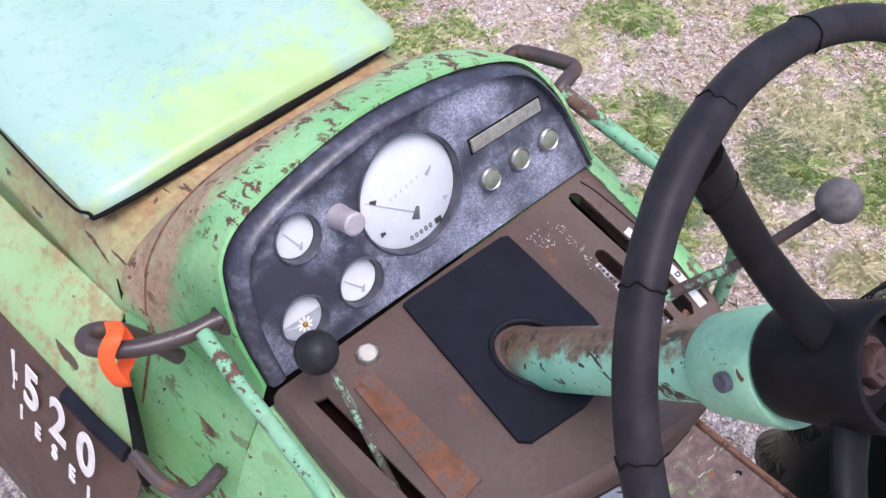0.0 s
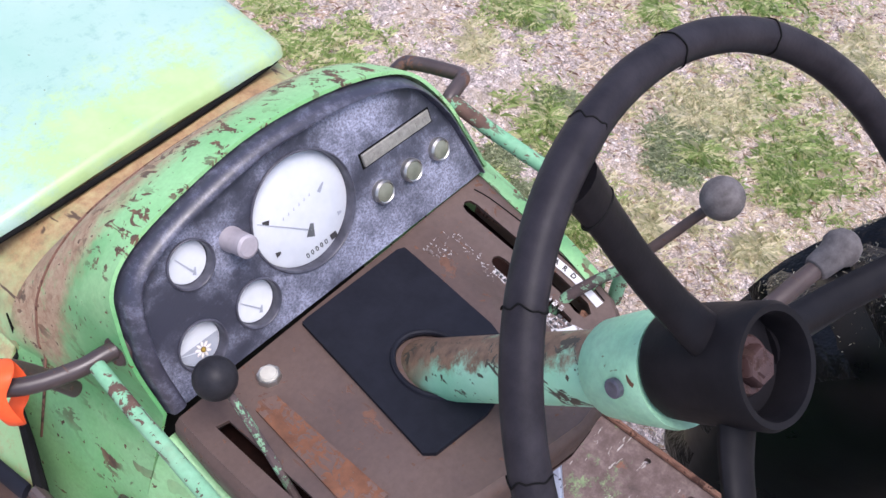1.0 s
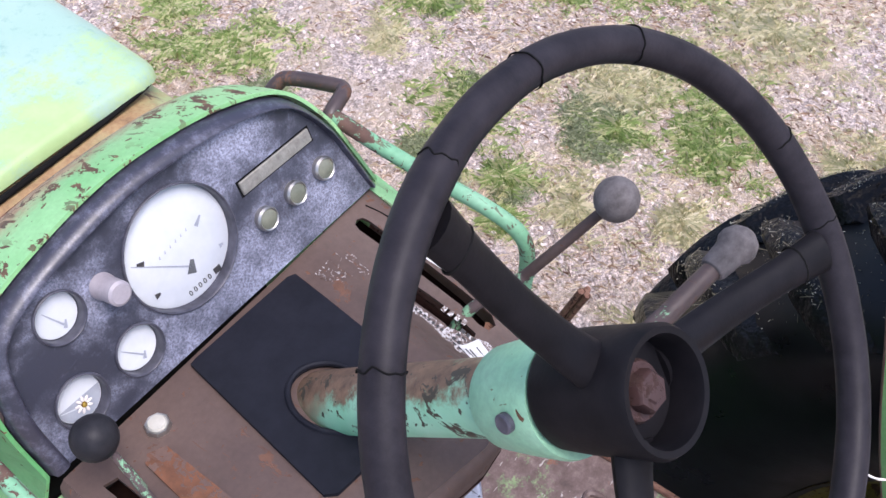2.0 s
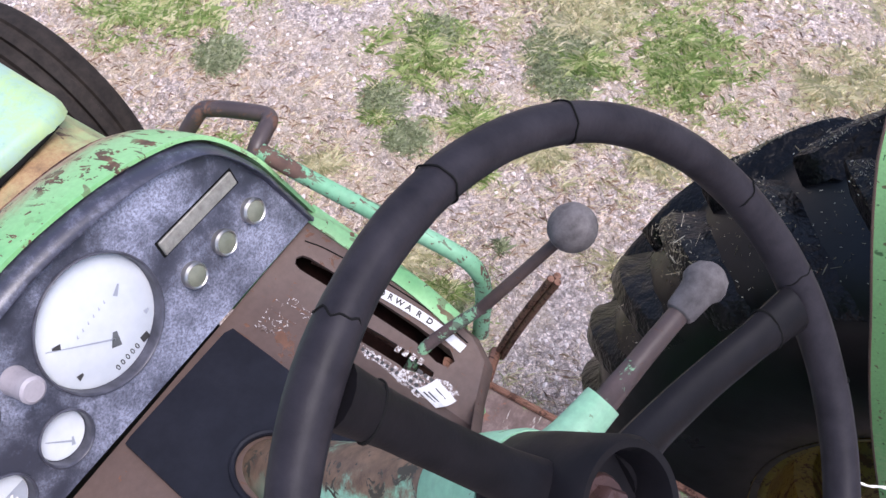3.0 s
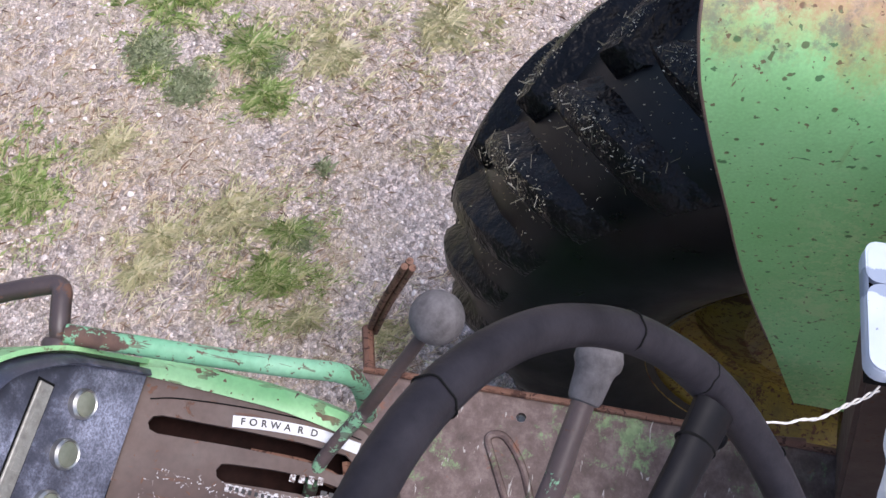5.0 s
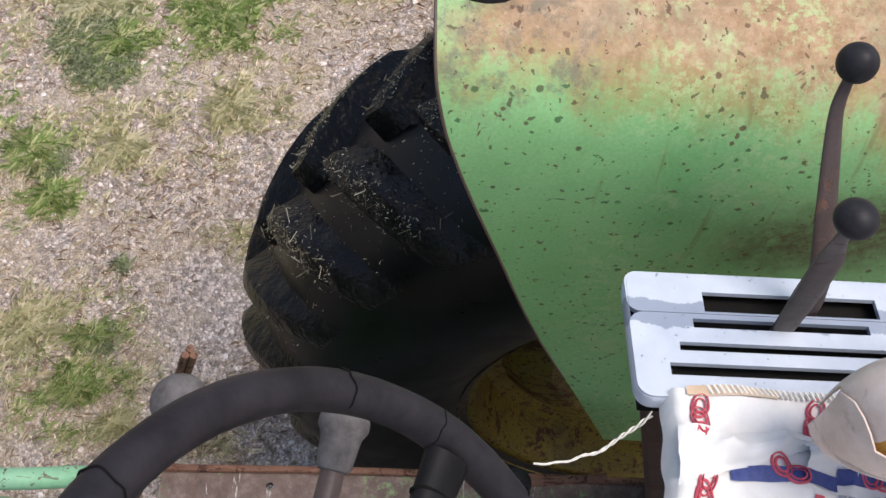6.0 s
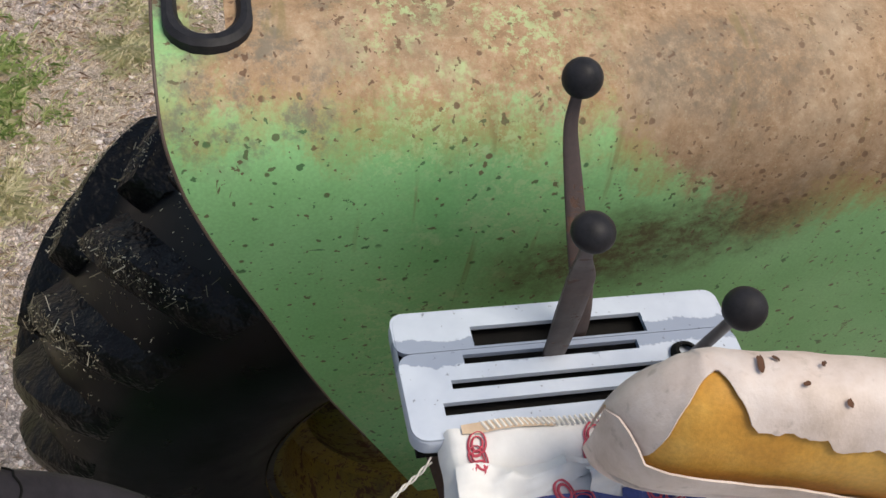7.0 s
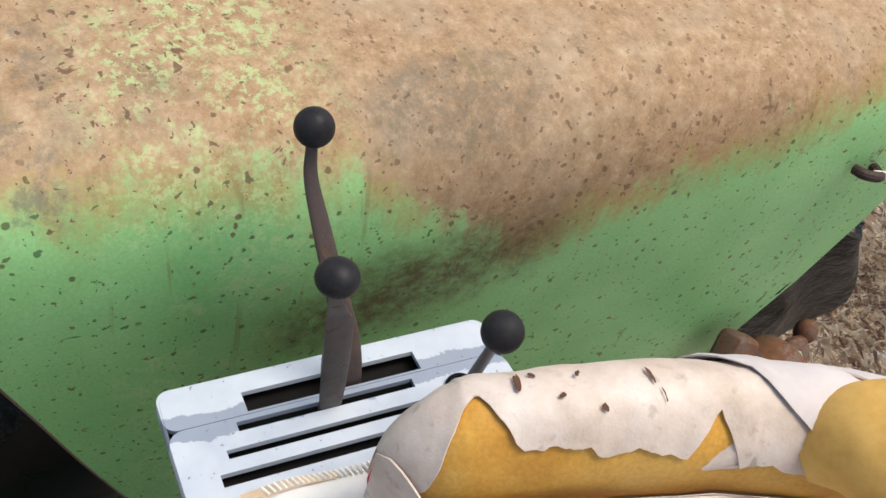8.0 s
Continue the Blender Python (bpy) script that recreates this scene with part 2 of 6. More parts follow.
def cowl_paint():
    """Green shell, rubbed to tan rust along its front lip, with a darker green patch and long chips in clusters."""
    k = Nodes("green_cowl_enamel", 0.42)
    x, y, z = k.axis("X"), k.axis("Y"), k.axis("Z")
    base = k.ramp(k.noise(7, 5), (0.3, (0.15, 0.42, 0.15)), (0.45, (0.22, 0.49, 0.20)), (0.6, (0.27, 0.53, 0.24)), (0.8, (0.34, 0.57, 0.27)))
    base = k.mix(0.2, base, k.ramp(k.noise(200, 2), (0.3, 0.3), (0.7, 1.0)), "MULTIPLY")
    # darker green patch round the handle's foot
    dx, dy, dz = (k.math("MULTIPLY", k.math("SUBTRACT", a, c), s) for a, c, s in ((x, -0.225, 6.5), (y, 0.085, 9.0), (z, 1.775, 8.0)))
    d2 = k.math("ADD", k.math("ADD", k.math("MULTIPLY", dx, dx), k.math("MULTIPLY", dy, dy)), k.math("MULTIPLY", dz, dz))
    dark_patch = k.step(k.math("ADD", d2, k.math("MULTIPLY", k.math("SUBTRACT", k.noise(14, 5, 0.7), 0.5), 1.8)), 1.0, 0.0)
    base = k.mix(k.math("MULTIPLY", dark_patch, 0.75), base, (0.055, 0.27, 0.085))
    wob = k.math("MULTIPLY", k.math("SUBTRACT", k.noise(16, 6, 0.75), 0.5), 0.085)
    lip = k.math("MULTIPLY", k.step(k.math("ADD", y, wob), 0.122, 0.158), k.step(k.math("ADD", z, wob), 1.665, 1.725))
    rust = k.ramp(k.noise(60, 7, 0.78), (0.25, (0.15, 0.075, 0.045)), (0.42, (0.29, 0.17, 0.105)), (0.58, (0.40, 0.28, 0.18)), (0.76, (0.45, 0.41, 0.26)))
    c = k.mix(k.math("MULTIPLY", lip, k.ramp(k.noise(45, 6, 0.8), (0.34, 0.35), (0.46, 0.97))), base, rust)
    streak = k.step(k.noise(1, 4, 0.65, stretch=(70, 26, 55), dist=0.5), 0.56, 0.58)
    near = k.step(k.noise(6, 3), 0.47, 0.60)
    chip = k.math("MULTIPLY", streak, k.math("MAXIMUM", near, 0.1))
    scratch = k.math("MULTIPLY", k.step(k.noise(1, 2, 0.5, stretch=(70, 16, 22), dist=0.6), 0.66, 0.675), k.step(k.noise(3, 2), 0.45, 0.6))
    tiny = k.step(k.noise(120, 2, 0.5), 0.68, 0.70)
    chip = k.math("MAXIMUM", k.math("MAXIMUM", chip, scratch), tiny)
    k.color(k.mix(chip, c, k.ramp(k.noise(90, 4), (0.3, (0.05, 0.03, 0.02)), (0.7, (0.17, 0.09, 0.05)))))
    k.rough(k.math("ADD", 0.4, k.math("MULTIPLY", k.math("MAXIMUM", chip, lip), 0.35)))
    k.bump(k.math("SUBTRACT", k.math("MULTIPLY", k.noise(200, 2), 0.15), chip), 0.4, 0.0012)
    return k.m


m_cowl = cowl_paint()


def frame_paint():
    """Green side sheet, brown with rust near the hood and rubbed green lower down."""
    k = Nodes("rusty_green_frame", 0.55)
    green = k.ramp(k.noise(8, 5), (0.3, (0.22, 0.38, 0.16)), (0.7, (0.32, 0.47, 0.23)))
    rust = k.ramp(k.noise(60, 6, 0.75), (0.25, (0.14, 0.08, 0.045)), (0.5, (0.32, 0.2, 0.1)), (0.75, (0.44, 0.36, 0.18)))
    z = k.math("ADD", k.axis("Z"), k.math("MULTIPLY", k.math("SUBTRACT", k.noise(10, 6, 0.75), 0.5), 0.3))
    patch = k.math("MULTIPLY", k.step(k.noise(13, 6, 0.8), 0.47, 0.60), 0.75)
    c = k.mix(k.math("MAXIMUM", k.step(z, 1.64, 1.77), patch), green, rust)
    teal = k.step(k.noise(18, 4, 0.7), 0.68, 0.74)
    c = k.mix(k.math("MULTIPLY", teal, 0.6), c, (0.1, 0.42, 0.36))
    scr = k.step(k.noise(1, 3, 0.6, stretch=(30, 12, 40), dist=1.0), 0.64, 0.67)
    k.color(k.mix(scr, c, (0.08, 0.05, 0.03)))
    k.bump(k.math("SUBTRACT", k.noise(200, 2), scr), 0.3, 0.001)
    return k.m


m_frame = frame_paint()


def dash_black():
    """Black board, hazed by a fine white bloom that lies thickest beside the lamps and along the bottom."""
    k = Nodes("chalky_black_dash", 0.5)
    x, z = k.axis("X"), k.axis("Z")
    zone = k.math("ADD", k.math("MULTIPLY", k.step(x, -0.12, 0.15), 0.10), k.math("MULTIPLY", k.step(z, 1.84, 1.76), 0.06))
    wide = k.math("ADD", k.noise(13, 4, 0.55), zone)
    cloud = k.step(wide, 0.42, 0.78)
    fine = k.step(k.math("ADD", k.noise(85, 5, 0.75), k.math("MULTIPLY", k.math("SUBTRACT", wide, 0.55), 0.7)), 0.42, 0.80)
    speck = k.step(k.noise(420, 3, 0.8), 0.34, 0.66)
    haze = k.math("ADD", k.math("MULTIPLY", cloud, 0.50), k.math("MULTIPLY", fine, 0.28))
    amt = k.math("ADD", 0.03, k.math("MULTIPLY", haze, k.math("ADD", 0.30, k.math("MULTIPLY", speck, 0.85))))
    k.color(k.mix(amt, (0.018, 0.019, 0.030), (0.45, 0.47, 0.60)))
    scr = k.step(k.noise(1, 2, 0.5, stretch=(20, 90, 220), dist=0.4), 0.70, 0.72)
    k.rough(k.math("ADD", 0.42, k.math("MULTIPLY", amt, 0.4)))
    k.bump(k.math("ADD", k.noise(400, 3), scr), 0.3, 0.0007)
    return k.m


m_dash = dash_black()


def bezel_black():
    k = Nodes("smooth_black_bezel", 0.33, spec=0.6)
    amt = k.math("MULTIPLY", k.step(k.noise(55, 6, 0.8), 0.45, 0.72), 0.3)
    k.color(k.mix(amt, (0.030, 0.030, 0.045), (0.34, 0.35, 0.46)))
    k.rough(k.ramp(k.noise(30, 4), (0.3, 0.28), (0.7, 0.45)))
    k.bump(k.noise(300, 3), 0.15, 0.0006)
    return k.m


m_bezel = bezel_black()


def rubber(name, a, b, rough=0.55, scale=40, spec=0.14):
    k = Nodes(name, rough, spec=spec)
    k.color(k.ramp(k.noise(scale, 6, 0.7), (0.3, a), (0.75, b)))
    k.rough(k.ramp(k.noise(scale * 0.4, 4), (0.3, rough - 0.1), (0.7, rough + 0.15)))
    k.bump(k.noise(scale * 8, 3), 0.15, 0.001)
    return k.m


m_rim = rubber("worn_wheel_plastic", (0.011, 0.0098, 0.0125), (0.030, 0.027, 0.032), 0.5)
m_hubb = rubber("black_hub_plastic", (0.004, 0.004, 0.005), (0.010, 0.009, 0.011), 0.5)
m_crack = rubber("crack_black", (0.004, 0.004, 0.004), (0.008, 0.008, 0.008), 0.9)
m_knob = rubber("black_knob_plastic", (0.012, 0.012, 0.014), (0.03, 0.029, 0.033), 0.45, 60)
m_knobgrey = rubber("weathered_grey_knob", (0.07, 0.063, 0.062), (0.17, 0.155, 0.155), 0.6, 80)
m_pad = rubber("black_rubber_pad", (0.008, 0.0087, 0.0125), (0.016, 0.017, 0.024), 0.55, 25)
m_tyre = rubber("black_tyre_rubber", (0.0022, 0.0022, 0.0027), (0.006, 0.006, 0.0078), 0.34, 18, 0.24)
m_fronttyre = rubber("dusty_front_rubber", (0.012, 0.010, 0.009), (0.04, 0.032, 0.027), 0.7, 25)
m_redvoid = rubber("shaded_rusty_interior", (0.012, 0.006, 0.005), (0.035, 0.015, 0.012), 0.8)
m_orange = rubber("orange_plastic_tag", (0.76, 0.085, 0.022), (0.85, 0.13, 0.04), 0.45, 30)
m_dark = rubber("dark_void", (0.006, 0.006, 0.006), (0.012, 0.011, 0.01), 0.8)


def plain(name, a, b, rough=0.5, metal=0.0, scale=60, bump=0.1):
    k = Nodes(name, rough, metal)
    k.color(k.ramp(k.noise(scale, 5, 0.65), (0.3, a), (0.7, b)))
    k.bump(k.noise(scale * 5, 2), bump, 0.0006)
    return k.m


m_white = plain("white_gauge_face", (0.50, 0.53, 0.56), (0.62, 0.64, 0.66), 0.35, scale=20, bump=0.02)
m_gring = plain("grey_gauge_ring", (0.028, 0.028, 0.038), (0.085, 0.085, 0.11), 0.4)
m_ink = plain("faded_dark_print", (0.06, 0.065, 0.07), (0.13, 0.135, 0.14), 0.5)
m_greyink = plain("grey_gauge_print", (0.26, 0.28, 0.32), (0.36, 0.38, 0.42), 0.5)
m_steel = plain("dull_chrome", (0.42, 0.41, 0.38), (0.58, 0.56, 0.52), 0.42, 1.0)
m_pull = plain("lilac_grey_plastic", (0.27, 0.245, 0.265), (0.37, 0.34, 0.36), 0.5)
m_cap = plain("pale_switch_cap", (0.42, 0.40, 0.34), (0.55, 0.53, 0.46), 0.4)
m_lens = plain("clouded_lamp_lens", (0.12, 0.13, 0.095), (0.20, 0.205, 0.155), 0.35)
m_strip = plain("worn_metal_strip", (0.20, 0.19, 0.17), (0.34, 0.33, 0.29), 0.45, 0.3, 150, 0.4)
m_decal = plain("white_decal", (0.5, 0.5, 0.5), (0.75, 0.74, 0.73), 0.5, 0, 120)
def worn_decal():
    k = Nodes("worn_decal_print", 0.55)
    left = k.math("MULTIPLY", k.step(k.noise(260, 4, 0.75), 0.47, 0.53), k.step(k.noise(60, 3), 0.36, 0.5))
    k.color(k.mix(left, (0.11, 0.072, 0.058), (0.55, 0.53, 0.52)))
    return k.m


m_worndecal = worn_decal()
m_bar = plain("black_print", (0.02, 0.02, 0.02), (0.05, 0.045, 0.045), 0.6)
m_bolt = worn_paint("rusty_bolt", (0.028, 0.014, 0.014), (0.06, 0.028, 0.026), 0.6, rust=(0.045, 0.02, 0.016), dirt=(0.06, 0.035, 0.03), rough=0.5)
m_letter = plain("white_letter_paint", (0.62, 0.55, 0.5), (0.8, 0.76, 0.72), 0.5)
m_decalbrown = worn_paint("brown_stripe_paint", (0.07, 0.04, 0.03), (0.11, 0.06, 0.045), 0.68, dirt=(0.14, 0.09, 0.06))
def case_paint():
    """Pale blue-white paint with a wavy blue-grey band along the joint and fine specks."""
    k = Nodes("pale_blue_console_paint", 0.4)
    c = k.ramp(k.noise(20, 5), (0.3, (0.46, 0.51, 0.61)), (0.7, (0.55, 0.60, 0.69)))
    near = k.math("ABSOLUTE", k.math("SUBTRACT", k.axis("X"), 0.497))
    amt = k.math("ADD", near, k.math("MULTIPLY", k.math("SUBTRACT", k.noise(26, 6, 0.7), 0.5), 0.035))
    c = k.mix(k.math("MULTIPLY", k.step(amt, 0.0165, 0.0145), 0.75), c, (0.20, 0.24, 0.33))
    s = k.step(k.noise(130, 3, 0.6), 0.68, 0.71)
    k.color(k.mix(k.math("MULTIPLY", s, 0.7), c, (0.12, 0.13, 0.16)))
    k.bump(k.noise(90, 3), 0.05, 0.001)
    return k.m


m_caseblue = case_paint()
m_paleblue = worn_paint("scuffed_pale_blue", (0.36, 0.40, 0.50), (0.50, 0.53, 0.62), 0.62, rust=(0.06, 0.05, 0.05), dirt=(0.15, 0.14, 0.15))


def fender_paint():
    """Green sheet, its top worn to pinkish-brown rust with an uneven, dripping border, spotted all over."""
    k = Nodes("worn_fender_enamel", 0.5)
    x, y, z = k.axis("X"), k.axis("Y"), k.axis("Z")
    green = k.ramp(k.noise(4, 5), (0.3, (0.21, 0.49, 0.18)), (0.7, (0.33, 0.635, 0.275)))
    green = k.mix(0.22, green, k.ramp(k.noise(240, 2), (0.3, 0.3), (0.7, 1.0)), "MULTIPLY")
    # height along the sheet: how far up and then outward
    h = k.math("ADD", z, k.math("MULTIPLY", k.math("SUBTRACT", x, 0.66), 0.8))
    run_y = k.math("MULTIPLY", k.math("ADD", y, 1.7), 0.8333)
    border = k.math("ADD", 1.5, k.ramp(run_y, (0.0, 0.28), (0.1, 0.23), (0.27, 0.164), (0.43, 0.107), (0.49, 0.085), (0.57, 0.145), (0.66, 0.25), (0.77, 0.282), (1.0, 0.285)))
    wob = k.math("ADD", k.math("MULTIPLY", k.math("SUBTRACT", k.noise(9, 6, 0.7), 0.5), 0.13), k.math("MULTIPLY", k.math("SUBTRACT", k.noise(1, 4, stretch=(10, 40, 5)), 0.5), 0.12))
    q = k.math("ADD", k.math("SUBTRACT", h, border), wob)
    grain = k.math("MULTIPLY", k.math("SUBTRACT", k.noise(130, 5, 0.8), 0.5), 0.16)
    rusty = k.step(k.math("ADD", q, grain), -0.03, 0.045)
    front = k.math("ADD", y, k.math("MULTIPLY", k.math("SUBTRACT", k.noise(7, 6, 0.75), 0.5), 0.2))
    rusty = k.math("MULTIPLY", rusty, k.step(front, -0.42, -0.50))
    rust = k.ramp(k.noise(45, 7, 0.8), (0.28, (0.14, 0.070, 0.042)), (0.40, (0.29, 0.150, 0.084)), (0.54, (0.40, 0.228, 0.138)), (0.68, (0.52, 0.355, 0.240)))
    rust = k.mix(k.math("MULTIPLY", k.step(k.noise(300, 3, 0.7), 0.56, 0.66), 0.35), rust, (0.22, 0.13, 0.085))
    rust = k.mix(k.math("MULTIPLY", k.step(k.noise(190, 4, 0.8), 0.58, 0.66), 0.4), rust, (0.58, 0.49, 0.33))
    rust = k.mix(k.math("MULTIPLY", k.step(k.noise(3.5, 4), 0.45, 0.7), 0.55), rust, (0.42, 0.33, 0.26))
    # drawn-out dark stains over the rust
    dark_patch = k.math("MULTIPLY", k.step(k.noise(1, 5, 0.6, stretch=(5, 3, 12)), 0.60, 0.74), 0.6)
    rust = k.mix(dark_patch, rust, (0.13, 0.11, 0.08))
    c = k.mix(k.math("MULTIPLY", rusty, 0.93), green, rust)
    # orange fringe along the border, grey smudges on the top and at the front
    fringe = k.math("MULTIPLY", k.step(k.math("ABSOLUTE", k.math("ADD", q, k.math("MULTIPLY", grain, 0.8))), 0.075, 0.01), k.step(k.noise(5, 3), 0.38, 0.6))
    c = k.mix(k.math("MULTIPLY", fringe, 0.6), c, (0.40, 0.22, 0.075))
    dx_, dy_ = k.math("MULTIPLY", k.math("SUBTRACT", x, 0.745), 16.0), k.math("MULTIPLY", k.math("ADD", y, 1.03), 6.5)
    blot = k.math("ADD", k.math("ADD", k.math("MULTIPLY", dx_, dx_), k.math("MULTIPLY", dy_, dy_)), k.math("MULTIPLY", k.math("SUBTRACT", k.noise(16, 6, 0.75), 0.5), 2.6))
    c = k.mix(k.math("MULTIPLY", k.math("MULTIPLY", k.step(blot, 1.1, 0.1), 0.75), k.ramp(k.noise(60, 5, 0.8), (0.4, 0.25), (0.58, 1.0))), c, (0.15, 0.12, 0.085))
    soot = k.math("MULTIPLY", k.step(k.noise(13, 6, 0.8), 0.48, 0.60), k.math("MULTIPLY", k.step(y, -0.66, -0.58), k.step(z, 1.68, 1.75)))
    c = k.mix(k.math("MULTIPLY", soot, 0.7), c, (0.15, 0.14, 0.11))
    # some green shows through high on the front
    speck = k.math("MULTIPLY", k.step(k.noise(75, 5, 0.8), 0.50, 0.58), k.step(k.noise(5, 4, 0.7), 0.40, 0.56))
    thru = k.math("MULTIPLY", k.math("MAXIMUM", speck, k.step(k.noise(7, 6, 0.8), 0.56, 0.68)), k.math("MULTIPLY", k.step(y, -0.95, -0.80), k.step(y, -0.58, -0.70)))
    c = k.mix(k.math("MULTIPLY", thru, 0.7), c, (0.42, 0.57, 0.27))
    brown = k.math("MULTIPLY", k.step(k.noise(6, 6, 0.7), 0.56, 0.7), k.step(k.math("ABSOLUTE", q), 0.16, 0.02))
    c = k.mix(k.math("MULTIPLY", brown, 0.75), c, (0.12, 0.085, 0.035))
    along = k.math("ADD", k.math("SUBTRACT", z, 1.53), k.math("MULTIPLY", k.math("ADD", y, 0.95), 0.25))
    band = k.math("MULTIPLY", k.step(k.math("ABSOLUTE", k.math("ADD", along, k.math("MULTIPLY", k.math("SUBTRACT", k.noise(12, 5, 0.7), 0.5), 0.15))), 0.11, 0.02), k.step(k.math("ABSOLUTE", k.math("ADD", y, 1.0)), 0.27, 0.10))
    c = k.mix(k.math("MULTIPLY", band, k.ramp(k.noise(40, 5, 0.8), (0.35, 0.35), (0.6, 0.95))), c, (0.085, 0.058, 0.022))
    s1 = k.step(k.math("ADD", k.cells(33, rnd=1.0), k.math("MULTIPLY", k.noise(70, 3), 0.24)), 0.265, 0.215)
    s1 = k.math("MULTIPLY", s1, k.step(k.noise(19, 2), 0.44, 0.5))
    s2 = k.step(k.noise(95, 2, 0.5, dist=0.2), 0.66, 0.68)
    s3 = k.step(k.noise(26, 3, 0.6, dist=0.4), 0.70, 0.72)
    run = k.step(k.noise(1, 3, 0.55, stretch=(24, 15, 64), dist=0.5), 0.725, 0.74)
    nick = k.step(k.noise(1, 2, 0.5, stretch=(40, 130, 34), dist=0.3), 0.75, 0.765)
    big = k.step(k.noise(15, 5, 0.75, stretch=(1.0, 1.3, 0.8), dist=0.6), 0.645, 0.67)
    spots = k.math("MAXIMUM", k.math("MAXIMUM", k.math("MAXIMUM", s1, s2), k.math("MAXIMUM", s3, big)), k.math("MAXIMUM", run, nick))
    drip = k.math("MULTIPLY", k.step(k.noise(1, 3, 0.6, stretch=(9, 42, 2.5)), 0.60, 0.70), k.step(k.noise(6, 2), 0.45, 0.6))
    c = k.mix(k.math("MULTIPLY", drip, 0.5), c, (0.20, 0.16, 0.06))
    spotc = k.ramp(k.noise(30, 2), (0.42, (0.045, 0.12, 0.04)), (0.55, (0.13, 0.065, 0.034)))
    spotc = k.mix(k.math("MAXIMUM", rusty, big), spotc, (0.12, 0.062, 0.034))
    bare = k.math("MULTIPLY", rusty, k.step(y, -0.75, -0.95))
    k.color(k.mix(k.math("MULTIPLY", spots, k.math("SUBTRACT", 0.85, k.math("MULTIPLY", bare, 0.18))), c, spotc))
    k.rough(k.math("ADD", 0.42, k.math("MULTIPLY", rusty, 0.35)))
    k.bump(k.math("ADD", k.math("MULTIPLY", k.noise(260, 3), 0.4), k.math("MULTIPLY", spots, -0.8)), 0.35, 0.0012)
    return k.m


m_fender = fender_paint()


def vinyl():
    k = Nodes("aged_beige_vinyl", 0.55)
    c = k.ramp(k.noise(10, 6, 0.7), (0.3, (0.46, 0.36, 0.29)), (0.5, (0.63, 0.52, 0.46)), (0.75, (0.76, 0.68, 0.64)))
    k.color(k.mix(k.math("MULTIPLY", k.step(k.noise(60, 4), 0.58, 0.72), 0.4), c, (0.28, 0.21, 0.16)))
    k.bump(k.math("ADD", k.noise(22, 5), k.math("MULTIPLY", k.noise(350, 2), 0.2)), 0.35, 0.004)
    return k.m


def foam():
    k = Nodes("orange_seat_foam", 0.5, spec=0.35)
    c = k.ramp(k.noise(7, 5), (0.3, (0.50, 0.22, 0.030)), (0.5, (0.68, 0.35, 0.065)), (0.75, (0.78, 0.49, 0.14)))
    k.color(k.mix(0.3, c, k.ramp(k.noise(220, 3), (0.3, 0.4), (0.65, 1.0)), "MULTIPLY"))
    k.bump(k.math("ADD", k.noise(18, 4), k.math("MULTIPLY", k.noise(420, 2), 0.15)), 0.4, 0.004)
    return k.m


m_vinyl, m_foam = vinyl(), foam()
m_yellowfoam = plain("yellow_backrest_foam", (0.54, 0.29, 0.06), (0.74, 0.46, 0.14), 0.85, 0, 22, 0.4)
m_tear = plain("dark_torn_backing", (0.07, 0.03, 0.015), (0.14, 0.06, 0.03), 0.9)
m_cloth = plain("pale_lilac_cloth", (0.50, 0.45, 0.45), (0.64, 0.58, 0.59), 0.7, 0, 14, 0.3)
m_bag = plain("white_woven_sack", (0.66, 0.65, 0.64), (0.78, 0.77, 0.76), 0.55, 0, 25, 0.2)
m_red = plain("red_sack_print", (0.42, 0.035, 0.07), (0.58, 0.10, 0.13), 0.6, 0, 140)
m_blue = plain("blue_sack_print", (0.02, 0.035, 0.16), (0.045, 0.07, 0.26), 0.6, 0, 140)
m_kraft = plain("brown_paper_tape", (0.5, 0.36, 0.24), (0.62, 0.47, 0.34), 0.7)
m_twine = plain("white_twine", (0.6, 0.56, 0.5), (0.78, 0.74, 0.68), 0.8, 0, 200)


